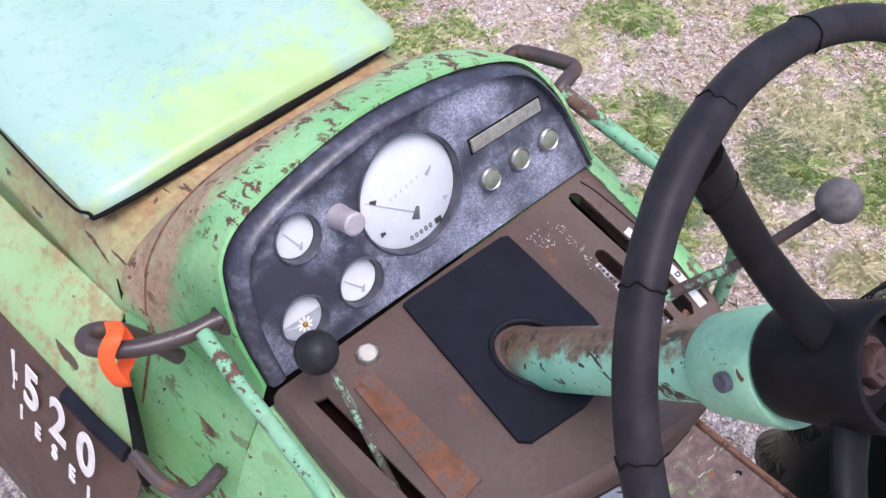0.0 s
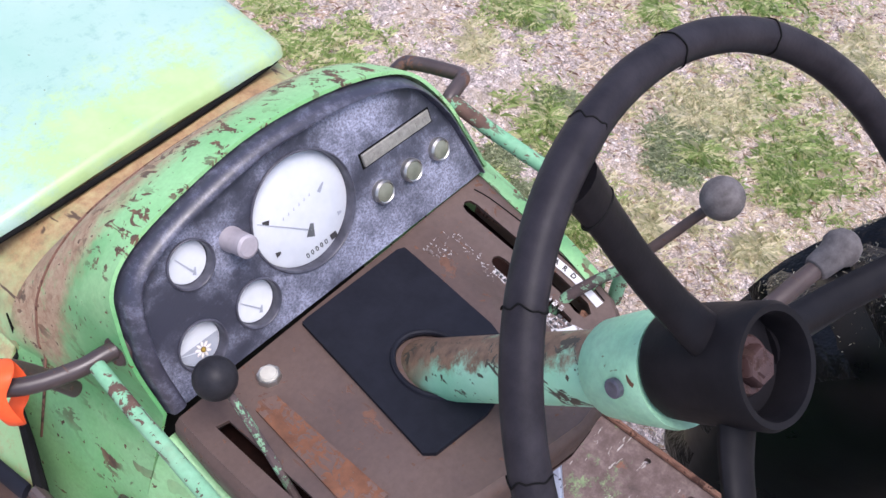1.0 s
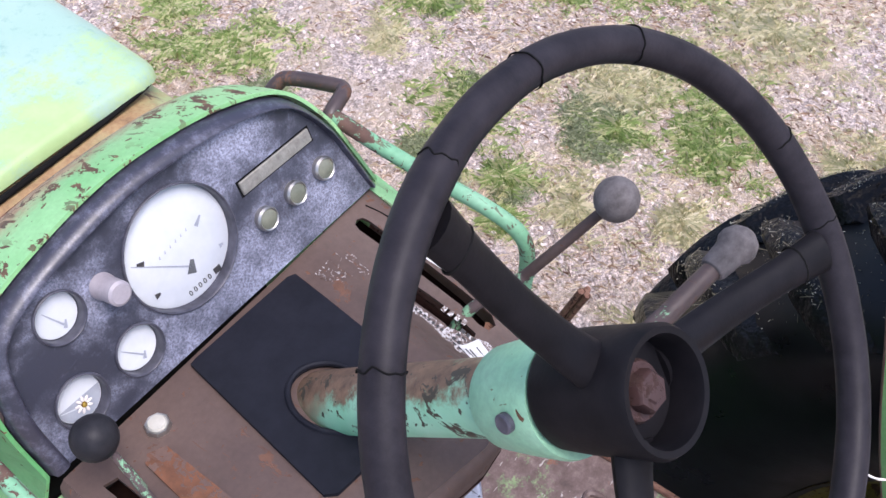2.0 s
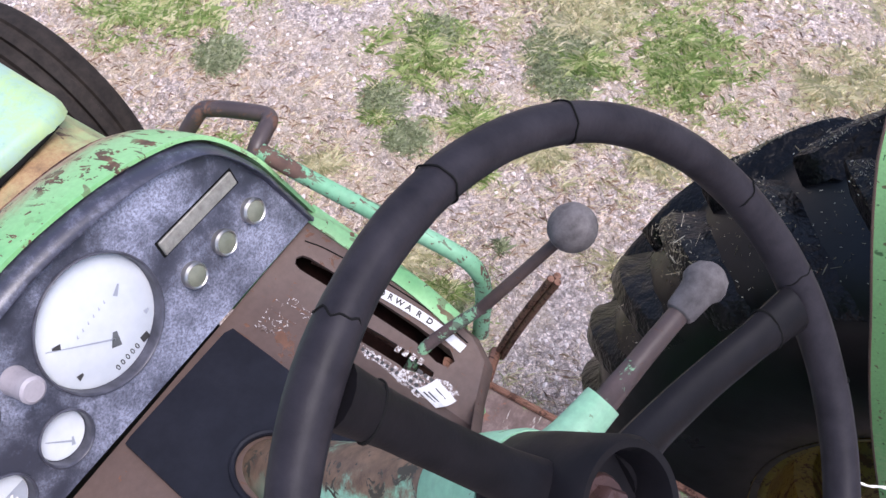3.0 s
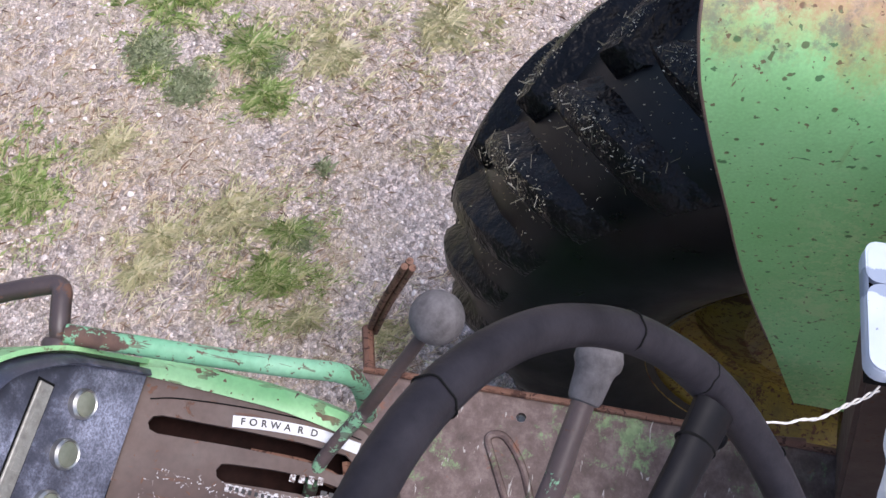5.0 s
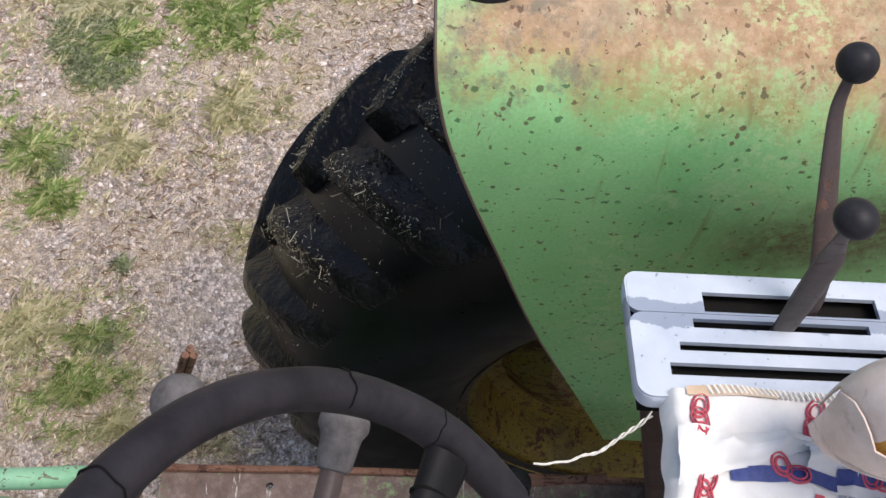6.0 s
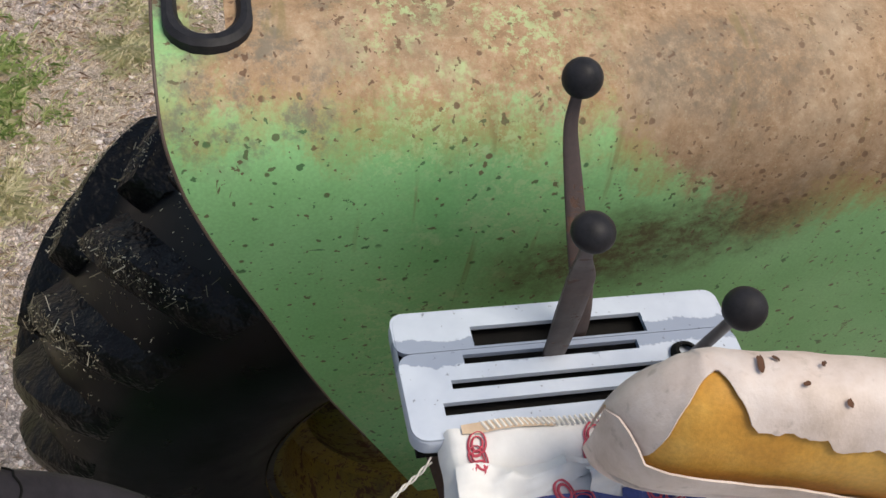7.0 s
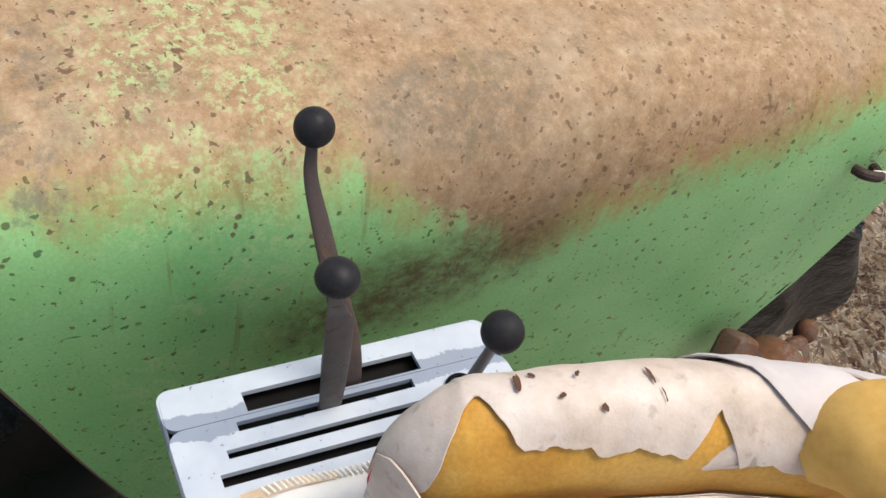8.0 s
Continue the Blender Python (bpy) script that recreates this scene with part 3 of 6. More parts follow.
def ground_mat():
    """Trodden pinkish gravel: pebbles of many greys, shade painted dark in the gaps, brown litter and tan dust."""
    k = Nodes("gravel_earth", 0.95, spec=0.15)
    c = k.ramp(k.noise(34, 8, 0.85), (0.3, (0.60, 0.485, 0.435)), (0.5, (0.82, 0.70, 0.65)), (0.7, (0.92, 0.83, 0.79)))
    for s, lo, hi in ((62, 0.5, 1.2), (140, 0.5, 1.2)):
        c = k.mix(1.0, c, k.ramp(k.axis("X", k.cells(s, out="Color")), (0.0, lo), (0.5, 0.95), (1.0, hi)), "MULTIPLY")
    # shade between pebbles and in pits, mixed into the colour
    g1 = k.step(k.cells(62, feature="DISTANCE_TO_EDGE"), 0.0, 0.16)
    g2 = k.step(k.cells(140, feature="DISTANCE_TO_EDGE"), 0.0, 0.14)
    gap = k.math("MULTIPLY", g1, k.math("ADD", 0.35, k.math("MULTIPLY", g2, 0.65)))
    c = k.mix(k.math("MULTIPLY", k.math("SUBTRACT", 1.0, gap), 0.42), c, (0.24, 0.18, 0.15))
    pit = k.step(k.noise(95, 6, 0.8), 0.46, 0.36)
    c = k.mix(k.math("MULTIPLY", pit, 0.6), c, (0.22, 0.165, 0.14))
    dust = k.step(k.noise(2.3, 6, 0.7), 0.46, 0.62)
    c = k.mix(k.math("MULTIPLY", dust, 0.5), c, k.ramp(k.noise(120, 5, 0.8), (0.3, (0.33, 0.24, 0.16)), (0.5, (0.60, 0.48, 0.34)), (0.7, (0.78, 0.67, 0.48))))
    k.color(c)
    k.bump(k.math("ADD", gap, k.math("MULTIPLY", k.noise(140, 5, 0.75), 0.8)), 0.9, 0.008)
    return k.m


m_ground = ground_mat()


def island_mat(name, stops, rough=0.8):
    k = Nodes(name, rough, spec=0.25)
    g = k.t.nodes.new("ShaderNodeNewGeometry")
    k.color(k.ramp(g.outputs["Random Per Island"], *stops))
    return k.m


m_stone = island_mat("pale_stones", ((0.0, (0.13, 0.10, 0.09)), (0.22, (0.42, 0.35, 0.33)), (0.7, (0.64, 0.56, 0.53)), (1.0, (0.74, 0.67, 0.64))))
m_grass = island_mat("green_grass", ((0.0, (0.20, 0.29, 0.09)), (0.35, (0.38, 0.51, 0.18)), (0.6, (0.56, 0.63, 0.29)), (0.82, (0.78, 0.74, 0.46)), (1.0, (0.90, 0.82, 0.62))))
m_yellowgrass = island_mat("yellowing_grass", ((0.0, (0.44, 0.45, 0.25)), (0.25, (0.64, 0.62, 0.38)), (0.6, (0.80, 0.74, 0.52)), (1.0, (0.92, 0.85, 0.68))))
m_weed = island_mat("dull_green_weed", ((0.0, (0.24, 0.28, 0.16)), (0.5, (0.38, 0.43, 0.26)), (1.0, (0.58, 0.59, 0.42))))
m_dry = island_mat("dry_straw", ((0.0, (0.22, 0.13, 0.09)), (0.3, (0.48, 0.34, 0.24)), (0.6, (0.76, 0.63, 0.47)), (1.0, (0.90, 0.82, 0.68))))
m_straw = island_mat("loose_straw", ((0.0, (0.34, 0.24, 0.16)), (0.35, (0.70, 0.58, 0.42)), (1.0, (0.95, 0.88, 0.72))))
m_chaff = island_mat("straw_chaff", ((0.0, (0.09, 0.08, 0.055)), (0.6, (0.25, 0.225, 0.16)), (1.0, (0.6, 0.56, 0.45))))

# ---- ground ----
GZ = -0.20

bm = bmesh.new()
N = 70
xs = [-200, -40, -10] + [-3 + 9 * i / N for i in range(N + 1)] + [12, 40, 200]
ys = [-200, -40, -12] + [-5 + 11 * i / N for i in range(N + 1)] + [12, 40, 200]
rows = [[Vector((x, y, GZ + 0.012 * noise.noise((x * 1.1, y * 1.1, 3)) + 0.006 * noise.noise((x * 4, y * 4, 7)))) for y in ys] for x in xs]
grid(bm, rows)
solo("ground", bm, m_ground, "pale gravel yard with dry litter and grass", "ground", kind="structure")


def ground_z(x, y):
    return GZ + 0.012 * noise.noise((x * 1.1, y * 1.1, 3)) + 0.006 * noise.noise((x * 4, y * 4, 7))


rng = np.random.default_rng(11)


def scatter(name, verts, faces, material, label, category):
    me = bpy.data.meshes.new(name)
    me.from_pydata(verts, [], faces)
    me.materials.append(material)
    return tagged(new(name, me), label, category, kind="stuff")


# grass patches: centre, radius, blades, height, kind
GREEN_PATCHES = [(1.10, 0.45, 0.14, 0.8), (1.25, 0.42, 0.10, 0.8), (1.25, 1.27, 0.17, 0.9), (1.63, 2.06, 0.14, 0.9), (1.71, 0.63, 0.08, 0.9), (1.72, 1.0, 0.06, 0.7), (1.81, 1.87, 0.16, 1.0), (1.80, 2.25, 0.13, 0.9), (1.87, 0.71, 0.11, 1.0), (2.06, 1.03, 0.17, 1.0), (2.32, 0.52, 0.13, 0.9), (2.45, 0.18, 0.16, 0.9), (2.60, 0.28, 0.22, 0.9), (2.51, 1.48, 0.15, 1.0), (2.82, 0.50, 0.10, 0.9), (2.90, 1.10, 0.10, 0.9), (3.30, 0.9, 0.3, 0.9), (3.1, 1.9, 0.3, 0.9), (1.74, -2.77, 0.4, 0.8), (2.2, 2.6, 0.2, 0.9)]
YELLOW_PATCHES = [(1.00, 0.07, 0.09, 0.8), (1.01, 0.32, 0.10, 0.8), (1.05, 0.83, 0.11, 0.8), (1.18, 0.80, 0.11, 0.8), (1.20, 0.42, 0.10, 0.8), (1.27, 0.60, 0.15, 0.9), (1.62, 0.04, 0.08, 0.7), (1.81, 0.71, 0.12, 0.8), (1.91, 0.45, 0.17, 0.9), (2.08, 0.12, 0.16, 0.9), (2.47, 0.63, 0.24, 1.0), (2.62, 0.60, 0.20, 0.9), (2.67, -0.24, 0.12, 0.9), (2.80, -0.36, 0.15, 0.9), (2.79, 0.54, 0.14, 0.9), (3.2, 0.3, 0.3, 0.9), (3.3, -0.5, 0.35, 0.9), (2.9, 1.5, 0.25, 0.9), (2.2, 1.5, 0.14, 0.8), (1.45, 1.05, 0.12, 0.7), (2.8, -1.7, 0.4, 0.8)]


def cover(x, y):
    return 0.5 + 0.5 * noise.fractal((x * 1.7, y * 1.7, 5), 0.8, 2.0, 4)


def blades(n, pick, hmin, hmax, wid, lean):
    vs, fs = [], []
    while len(fs) < n:
        got = pick()
        if got is None:
            continue
        x, y, s = got
        a = rng.uniform(0, 6.283)
        h = rng.uniform(hmin, hmax) * s
        l = rng.uniform(0.3, 1.0) * lean
        w = wid * rng.uniform(0.6, 1.3)
        dx, dy = math.cos(a), math.sin(a)
        z = ground_z(x, y) - 0.002
        b = len(vs)
        vs += [(x - dy * w, y + dx * w, z), (x + dy * w, y - dx * w, z), (x + dx * h * l * 0.5, y + dy * h * l * 0.5, z + h * 0.75), (x + dx * h * l * 1.3, y + dy * h * l * 1.3, z + h * (1.0 - 0.35 * l))]
        fs += [(b, b + 1, b + 2), (b + 1, b + 3, b + 2)]
    return vs, fs


def in_patch(patches):
    weights = np.array([p[2] ** 1.6 for p in patches])
    weights /= weights.sum()

    def pick():
        px, py, r, s = patches[rng.choice(len(patches), p=weights)]
        d = r * abs(rng.normal(0, 1.15))
        a = rng.uniform(0, 6.283)
        x, y = px + d * math.cos(a), py + d * math.sin(a)
        if noise.fractal((x * 11, y * 11, 2), 0.7, 2, 4) + rng.normal(0, 0.17) < 0.10 + 0.22 * (d / r - 0.6):
            return None
        return x, y, s * (1.15 - 0.35 * min(2.0, d / r))

    return pick


def anywhere():
    x, y = rng.uniform(0.3, 4.6), rng.uniform(-3.6, 4.0)
    if cover(x, y) + rng.normal(0, 0.17) < 0.49:
        return None
    return x, y, 0.7


scatter("grass", *blades(120000, in_patch(GREEN_PATCHES), 0.010, 0.045, 0.0011, 1.5), m_grass, "short green grass tufts growing through gravel", "grass")
scatter("grass", *blades(80000, in_patch(YELLOW_PATCHES), 0.008, 0.040, 0.0010, 2.0), m_yellowgrass, "thin yellowing grass growing through gravel", "grass")
scatter("dry_grass", *blades(220000, anywhere, 0.004, 0.026, 0.0010, 2.8), m_dry, "dry yellow grass and straw on the gravel", "dry grass")
scatter("straw", *blades(26000, anywhere, 0.010, 0.024, 0.0008, 4.5), m_straw, "loose dry straw lying on the gravel", "straw")
DRY_PATCH = (1.3, -3.45, 0.9)


def behind():
    px, py, r = DRY_PATCH
    d, a = r * abs(rng.normal(0, 0.8)), rng.uniform(0, 6.283)
    return px + d * math.cos(a), py + d * math.sin(a), 1.3


scatter("dry_grass", *blades(16000, behind, 0.01, 0.035, 0.0012, 2.4), m_dry, "thick dry yellow straw behind the tractor", "dry grass")
WEEDS = [(1.49, 0.38, 0.028), (1.66, 1.64, 0.10), (1.70, 0.87, 0.085), (1.80, 1.03, 0.09), (2.17, 1.05, 0.10), (2.24, 0.56, 0.13), (2.35, 0.62, 0.15), (1.83, 0.66, 0.07), (1.25, 0.40, 0.06), (2.50, 1.47, 0.10)]
WEED_SHARE = np.array([w[2] ** 2 for w in WEEDS])
WEED_SHARE /= WEED_SHARE.sum()


def in_weed():
    px, py, r = WEEDS[rng.choice(len(WEEDS), p=WEED_SHARE)]
    d = r * math.sqrt(rng.uniform(0, 1)) * rng.uniform(0.5, 1.1)
    a = rng.uniform(0, 6.283)
    return px + d * math.cos(a), py + d * math.sin(a), 0.8


scatter("weed", *blades(26000, in_weed, 0.012, 0.038, 0.0022, 1.3), m_weed, "low dull green weeds with small leaves", "weeds")

# loose stones
base = bmesh.new()
bmesh.ops.create_icosphere(base, subdivisions=1, radius=1.0)
base.verts.ensure_lookup_table()
SV = np.array([v.co[:] for v in base.verts])
SF = np.array([[v.index for v in f.verts] for f in base.faces])
base.free()
vs, fs = [], []
for i in range(60000):
    x, y = rng.uniform(0.3, 4.4), rng.uniform(-3.2, 3.6)
    if cover(x, y) > 0.5 and rng.uniform() < 0.75:
        continue
    r = 0.0022 + 0.0075 * rng.uniform() ** 5
    p = SV * (r * rng.uniform(0.7, 1.3, 3)) * (1, 1, 0.65) + rng.normal(0, r * 0.12, SV.shape)
    a = rng.uniform(0, 6.283)
    c, s = math.cos(a), math.sin(a)
    p = np.column_stack((p[:, 0] * c - p[:, 1] * s + x, p[:, 0] * s + p[:, 1] * c + y, p[:, 2] + ground_z(x, y) + r * 0.2))
    fs.append(SF + len(vs) * len(SV))
    vs.append(p)
scatter("gravel", np.vstack(vs).tolist(), np.vstack(fs).tolist(), m_stone, "loose pale grey and pink gravel stones", "gravel")

# ---- tractor body: hood, cowl, dash ----
tractor = TRACTOR
PO = Vector((0, 0.003, 1.7360))
TILT = 65.2
PM = Matrix.Translation(PO) @ Matrix.Rotation(radians(-1.5), 4, "Z") @ Matrix.Rotation(radians(TILT), 4, "X")


def on_panel(x, v, out=0.0):
    return PM @ Vector((x, v, out))


# outline of the dash board, bottom left round the arch to bottom right
ARCH = [(-0.196, 0.0), (-0.200, 0.060), (-0.1945, 0.105), (-0.185, 0.135), (-0.158, 0.157), (-0.104, 0.1735), (-0.022, 0.1870), (0.058, 0.1845), (0.126, 0.1705), (0.173, 0.148), (0.205, 0.100), (0.221, 0.05), (0.233, 0.006)]
arch = [(p.x, p.y) for p in catmull([(x, y, 0) for x, y in ARCH], 5)]
CX = 0.019


def cowl_section(f):
    """A slice of the shell: f = 0 round the dash, f = 1 at the hood."""
    pts = []
    for x, v in arch:
        p = on_panel(CX + (x - CX) * 1.055, v * 1.05 + 0.002, -0.004)
        g = (x - CX) / 0.217
        e = abs(g) ** 5
        hx = 0.0 + g * 0.232
        hz = 1.768 + 0.006 * (1 - g * g) - 0.055 * e
        q = Vector((hx, 0.232, hz))
        if v < 0.13:
            s = 1 - v / 0.13
            q.z -= 0.05 * s
            q.x += math.copysign(0.012 * s, g)
        k = f
        w = p.lerp(q, k)
        w.z += 0.028 * math.sin(math.pi * k) * (1 - e) - 0.012 * math.sin(math.pi * k) * e
        pts.append(w)
    lo = []
    for side in (-1, 1):
        a = pts[0] if side < 0 else pts[-1]
        strip = []
        for d in (0.10, 0.2, 0.32, 0.45):
            strip.append(Vector((a.x + (d * 0.17 if side > 0 else -(0.42 * d - 0.42 * d * d)), a.y + (0.0 if f else 0.0), a.z - d)))
        lo.append(strip)
    return lo[0][::-1] + pts + lo[1]


rows = [cowl_section(f) for f in (0.0, 0.06, 0.15, 0.3, 0.45, 0.6, 0.75, 0.88, 0.96, 1.0)]
seam = cowl_section(0.74)[3:-3]
cowl = part("cowl", sheet(rows, 0.004), m_cowl, tractor, "green cowl with chipped paint and rusted lip", 50)
bm = bmesh.new()
tube(bm, [p + Vector((0, 0, 0.0005)) for p in seam[::3]], 0.0017, 6, 3)
part("cowl_bead", bm, m_rust, tractor, "thin rusty bead across the cowl")
# side shells below the console
for side in (-1, 1):
    x0 = -0.212 if side < 0 else 0.247
    rr = []
    lip = ((-0.012, 0.001), (-0.004, 0.003), (0.003, 0.001), (0.007, -0.010), (0.012, -0.05), (0.026, -0.15), (0.06, -0.35)) if side > 0 else ((-0.012, 0.001), (-0.004, 0.003), (0.004, 0.001), (0.009, -0.010), (0.024, -0.05), (0.052, -0.15), (0.08, -0.35))
    for d, z in lip:
        rr.append([Vector((x0 + side * d * 1.3 - side * (0.03 if side < 0 else 0.012) * max(0.0, k - 0.62) ** 1.5 * 3, 0.01 - 0.185 * k, (1.737 if side > 0 else 1.700) - 0.045 * k + z)) for k in (0, 0.2, 0.4, 0.6, 0.72, 0.84, 0.94, 1.0)])
    part("side_shell", sheet(rr, 0.004), m_cowl, tractor, "green side shell beside the console", 50)

# hood with rolled edges, open gap at its rear
rr = []
for y in (0.274, 0.278, 0.287, 0.4, 0.7, 1.1, 1.6, 2.1):
    row = []
    tuck = {0.274: -0.016, 0.278: -0.004, 0.287: 0.0}.get(y, 0.002)
    for i in range(25):
        g = -1 + 2 * i / 24
        w = 0.215 + 0.01 * min(1.0, (y - 0.272) * 3)
        z = 1.777 + 0.008 * (1 - g * g) + tuck - 0.016 * abs(g) ** 40
        corner = max(0.0, abs(g) - 0.82) / 0.18
        yy = y + (0.022 * (1 - math.sqrt(max(0.0, 1 - corner ** 2))) if y < 0.29 else 0)
        row.append(Vector((g * w - 0.009, yy, z)))
    rr.append(row)
hood = part("hood", sheet(rr, 0.006), m_hood, tractor, "sun-faded mint hood panel with yellowed edge", 60)
bm = bmesh.new()
tube(bm, [(-0.230, 0.60, 1.756), (-0.230, 0.34, 1.756), (-0.222, 0.288, 1.760), (-0.20, 0.273, 1.763), (0, 0.268, 1.767), (0.16, 0.275, 1.763), (0.190, 0.290, 1.760), (0.203, 0.34, 1.756), (0.203, 0.60, 1.756)], [0.0015, 0.0015, 0.002, 0.003, 0.004, 0.0026, 0.0018, 0.0012, 0.0012], 8, 5)
part("hood_gasket", bm, m_crack, tractor, "black gap seal under the hood edge")
# hood frame and side panels
first = cowl_section(1.0)
rr = []
for y, k in ((0.222, 0.0), (0.28, 0.3), (0.5, 1.0), (0.9, 1.0), (1.5, 1.0), (2.1, 1.0)):
    rr.append([Vector((p.x * (1 + 0.02 * k), y, p.z - 0.006 - (0.006 if abs(p.x) < 0.2 else 0.0))) for p in first])
part("hood_frame", sheet(rr, 0.004), m_frame, tractor, "rust-worn green hood frame and sides", 60)

# dash board, recessed inside a black bezel
dash = Unit("dash_panel", "black chalky dash panel with white gauges")
GA = [(0.0053, 0.0985, 0.0597), (-0.122, 0.1220, 0.0220), (-0.0775, 0.0440, 0.0230), (-0.1455, 0.0425, 0.0236)]


def text_mesh(s, size, m, extrude=0.0004, spacing=1.0, bold=0.0):
    cu = bpy.data.curves.new("letters", "FONT")
    cu.body, cu.size, cu.extrude, cu.space_character, cu.offset = s, size, extrude, spacing, bold
    cu.align_x, cu.align_y = "CENTER", "CENTER"
    ob = bpy.data.objects.new("letters", cu)
    me = bpy.data.meshes.new_from_object(ob)
    bm = bmesh.new()
    bm.from_mesh(me)
    bmesh.ops.transform(bm, matrix=m, verts=bm.verts)
    bpy.data.objects.remove(ob)
    bpy.data.meshes.remove(me)
    bpy.data.curves.remove(cu)
    return bm


def circle(cx, cy, r, n=40):
    return [(cx + r * math.cos(2 * math.pi * k / n), cy + r * math.sin(2 * math.pi * k / n)) for k in range(n)]


part("board", plate([(CX + (x - CX) * 0.985, v * 0.985 + 0.001) for x, v in arch], [circle(x, v, r + 0.001) for x, v, r in GA], 0.014, PM), m_dash, dash, "black board hazed with white chalk")
# bezel: a rounded lip round the arch, tallest on top
bm = bmesh.new()
rings = []
for i, (x, v) in enumerate(arch):
    up = 0.45 + 0.55 * min(1.0, v / 0.12)
    wide = 1.0 - 0.72 * max(0.0, min(1.0, (x - 0.02) / 0.16))
    nx, nv = (x - CX), (v - 0.05) * 1.3
    L = math.hypot(nx, nv)
    nx, nv = nx / L, nv / L
    prof = ((-0.0125, -0.002), (-0.0118, 0.002), (-0.0108, 0.0085), (-0.0092, 0.0112), (-0.0065, 0.0112), (-0.002, 0.0085), (0.0012, 0.0050), (0.0035, 0.001), (0.0060, -0.012))
    rings.append([bm.verts.new(on_panel(x + nx * (a if a > 0 else a * wide), v + nv * (a if a > 0 else a * wide), b * (up if b > 0 else 1))) for a, b in prof])
for A, B in zip(rings, rings[1:]):
    for k in range(len(A) - 1):
        bm.faces.new((A[k], A[k + 1], B[k + 1], B[k]))
part("bezel", bm, m_bezel, dash, "raised black rim round the dash", 60)
PNORM = (PM.to_3x3() @ Vector((0, 0, 1))).normalized()
for i, (x, v, r) in enumerate(GA):
    g = dash
    bm = bmesh.new()
    lathe(bm, [(r + 0.0032, 0.0005), (r + 0.0030, 0.0024), (r + 0.0019, 0.0030), (r + 0.0010, 0.0022), (r + 0.0003, 0.0), (r + 0.0002, -0.012)], PNORM, on_panel(x, v), 48)
    part("gauge_ring", bm, m_gring, g, "worn grey rim ring")
    bm = bmesh.new()
    lathe(bm, [(0.0, -0.0085), (r * 0.97, -0.0085), (r * 1.0, -0.0095)], PNORM, on_panel(x, v), 48)
    part("gauge_face", bm, m_white, g, "faded white dial")

    def needle(bm, cx, cv, ang, l0, l1, w):
        c, s = math.cos(radians(ang)), math.sin(radians(ang))
        ps = [(l0, -w), (l1, -w * 0.4), (l1, w * 0.4), (l0, w)]
        bm.faces.new([bm.verts.new(on_panel(cx + a * c - b * s, cv + a * s + b * c, -0.0078)) for a, b in ps])

    bm = bmesh.new()
    if i == 0:
        needle(bm, x + 0.004, v - 0.0275, 142, 0.0, 0.066, 0.0009)
        part("needle", bm, m_greyink, g, "thin pale needle")
        for px, pv, a, l, w, ink in ((0.004, -0.0275, 62, 0.014, 0.0052, m_ink), (-0.039, 0.009, 150, 0.008, 0.0028, m_bar), (0.031, 0.007, 38, 0.011, 0.0024, m_greyink), (0.041, -0.030, 0, 0.005, 0.0025, m_greyink), (-0.039, -0.028, 0, 0.006, 0.003, m_bar)):
            bm = bmesh.new()
            needle(bm, x + px, v + pv, a, -l / 2, l / 2, w)
            part("dial_mark", bm, ink, g, "faded grey dial mark")
        for k in range(6):
            bm = bmesh.new()
            needle(bm, x - 0.020 + k * 0.0072, v + 0.0015 + 0.0012 * k, 70, -0.0016, 0.0016, 0.0008)
            part("dial_mark", bm, m_greyink, g)
        turn = Matrix.Translation((x + 0.0055, v - 0.0495, 0)) @ Matrix.Rotation(radians(2), 4, "Z")
        for k in range(5):
            bm = text_mesh("0", 0.0078, PM @ turn @ Matrix.Translation((-0.0155 + k * 0.0062, 0, -0.0078)), 0.0002)
            part("counter_digit", bm, m_bar, g)
        bm = bmesh.new()
        block(bm, PM @ turn @ Matrix.Translation((0.0200, 0.0005, -0.0078)), (0.0085, 0.0065, 0.0008), 0.0003, 1)
        part("counter_digit", bm, m_bar, g)
    else:
        needle(bm, x + 0.001, v - 0.010, (118, 132, 160)[i - 1], -0.003, r * 0.95, 0.0010)
        part("needle", bm, m_white if i == 3 else m_greyink, g, "pale needle")
        bm = bmesh.new()
        needle(bm, x + 0.004, v - 0.013, 60, -0.004, 0.004, 0.002)
        part("dial_mark", bm, m_greyink, g)
# grey lower half of the lowest gauge, with a flower mark on it
bm = bmesh.new()
zx, zv, zr = GA[3]
bm.faces.new([bm.verts.new(on_panel(zx + zr * 0.95 * math.cos(a), zv + zr * 0.95 * math.sin(a), -0.0082)) for a in (radians(-178 + 176 * k / 16) for k in range(17))])
part("dial_zone", bm, m_greyink, dash, "grey lower half of the dial")
bm = bmesh.new()
for k in range(9):
    a = 2 * math.pi * k / 9
    bmesh.ops.create_uvsphere(bm, u_segments=6, v_segments=4, radius=0.0026, matrix=PM @ Matrix.Translation((-0.1440 + 0.0058 * math.cos(a), 0.0335 + 0.0058 * math.sin(a), -0.0075)) @ Matrix.Rotation(a, 4, "Z") @ Matrix.Diagonal((1.3, 0.62, 0.3, 1)))
sticker = part("sticker", bm, m_letter, dash, "small pale flower sticker")
bm = bmesh.new()
ball(bm, PM @ Vector((-0.1440, 0.0335, -0.0072)), 0.0028, 10)
part("sticker_centre", bm, m_yellow, dash, "yellow flower centre")
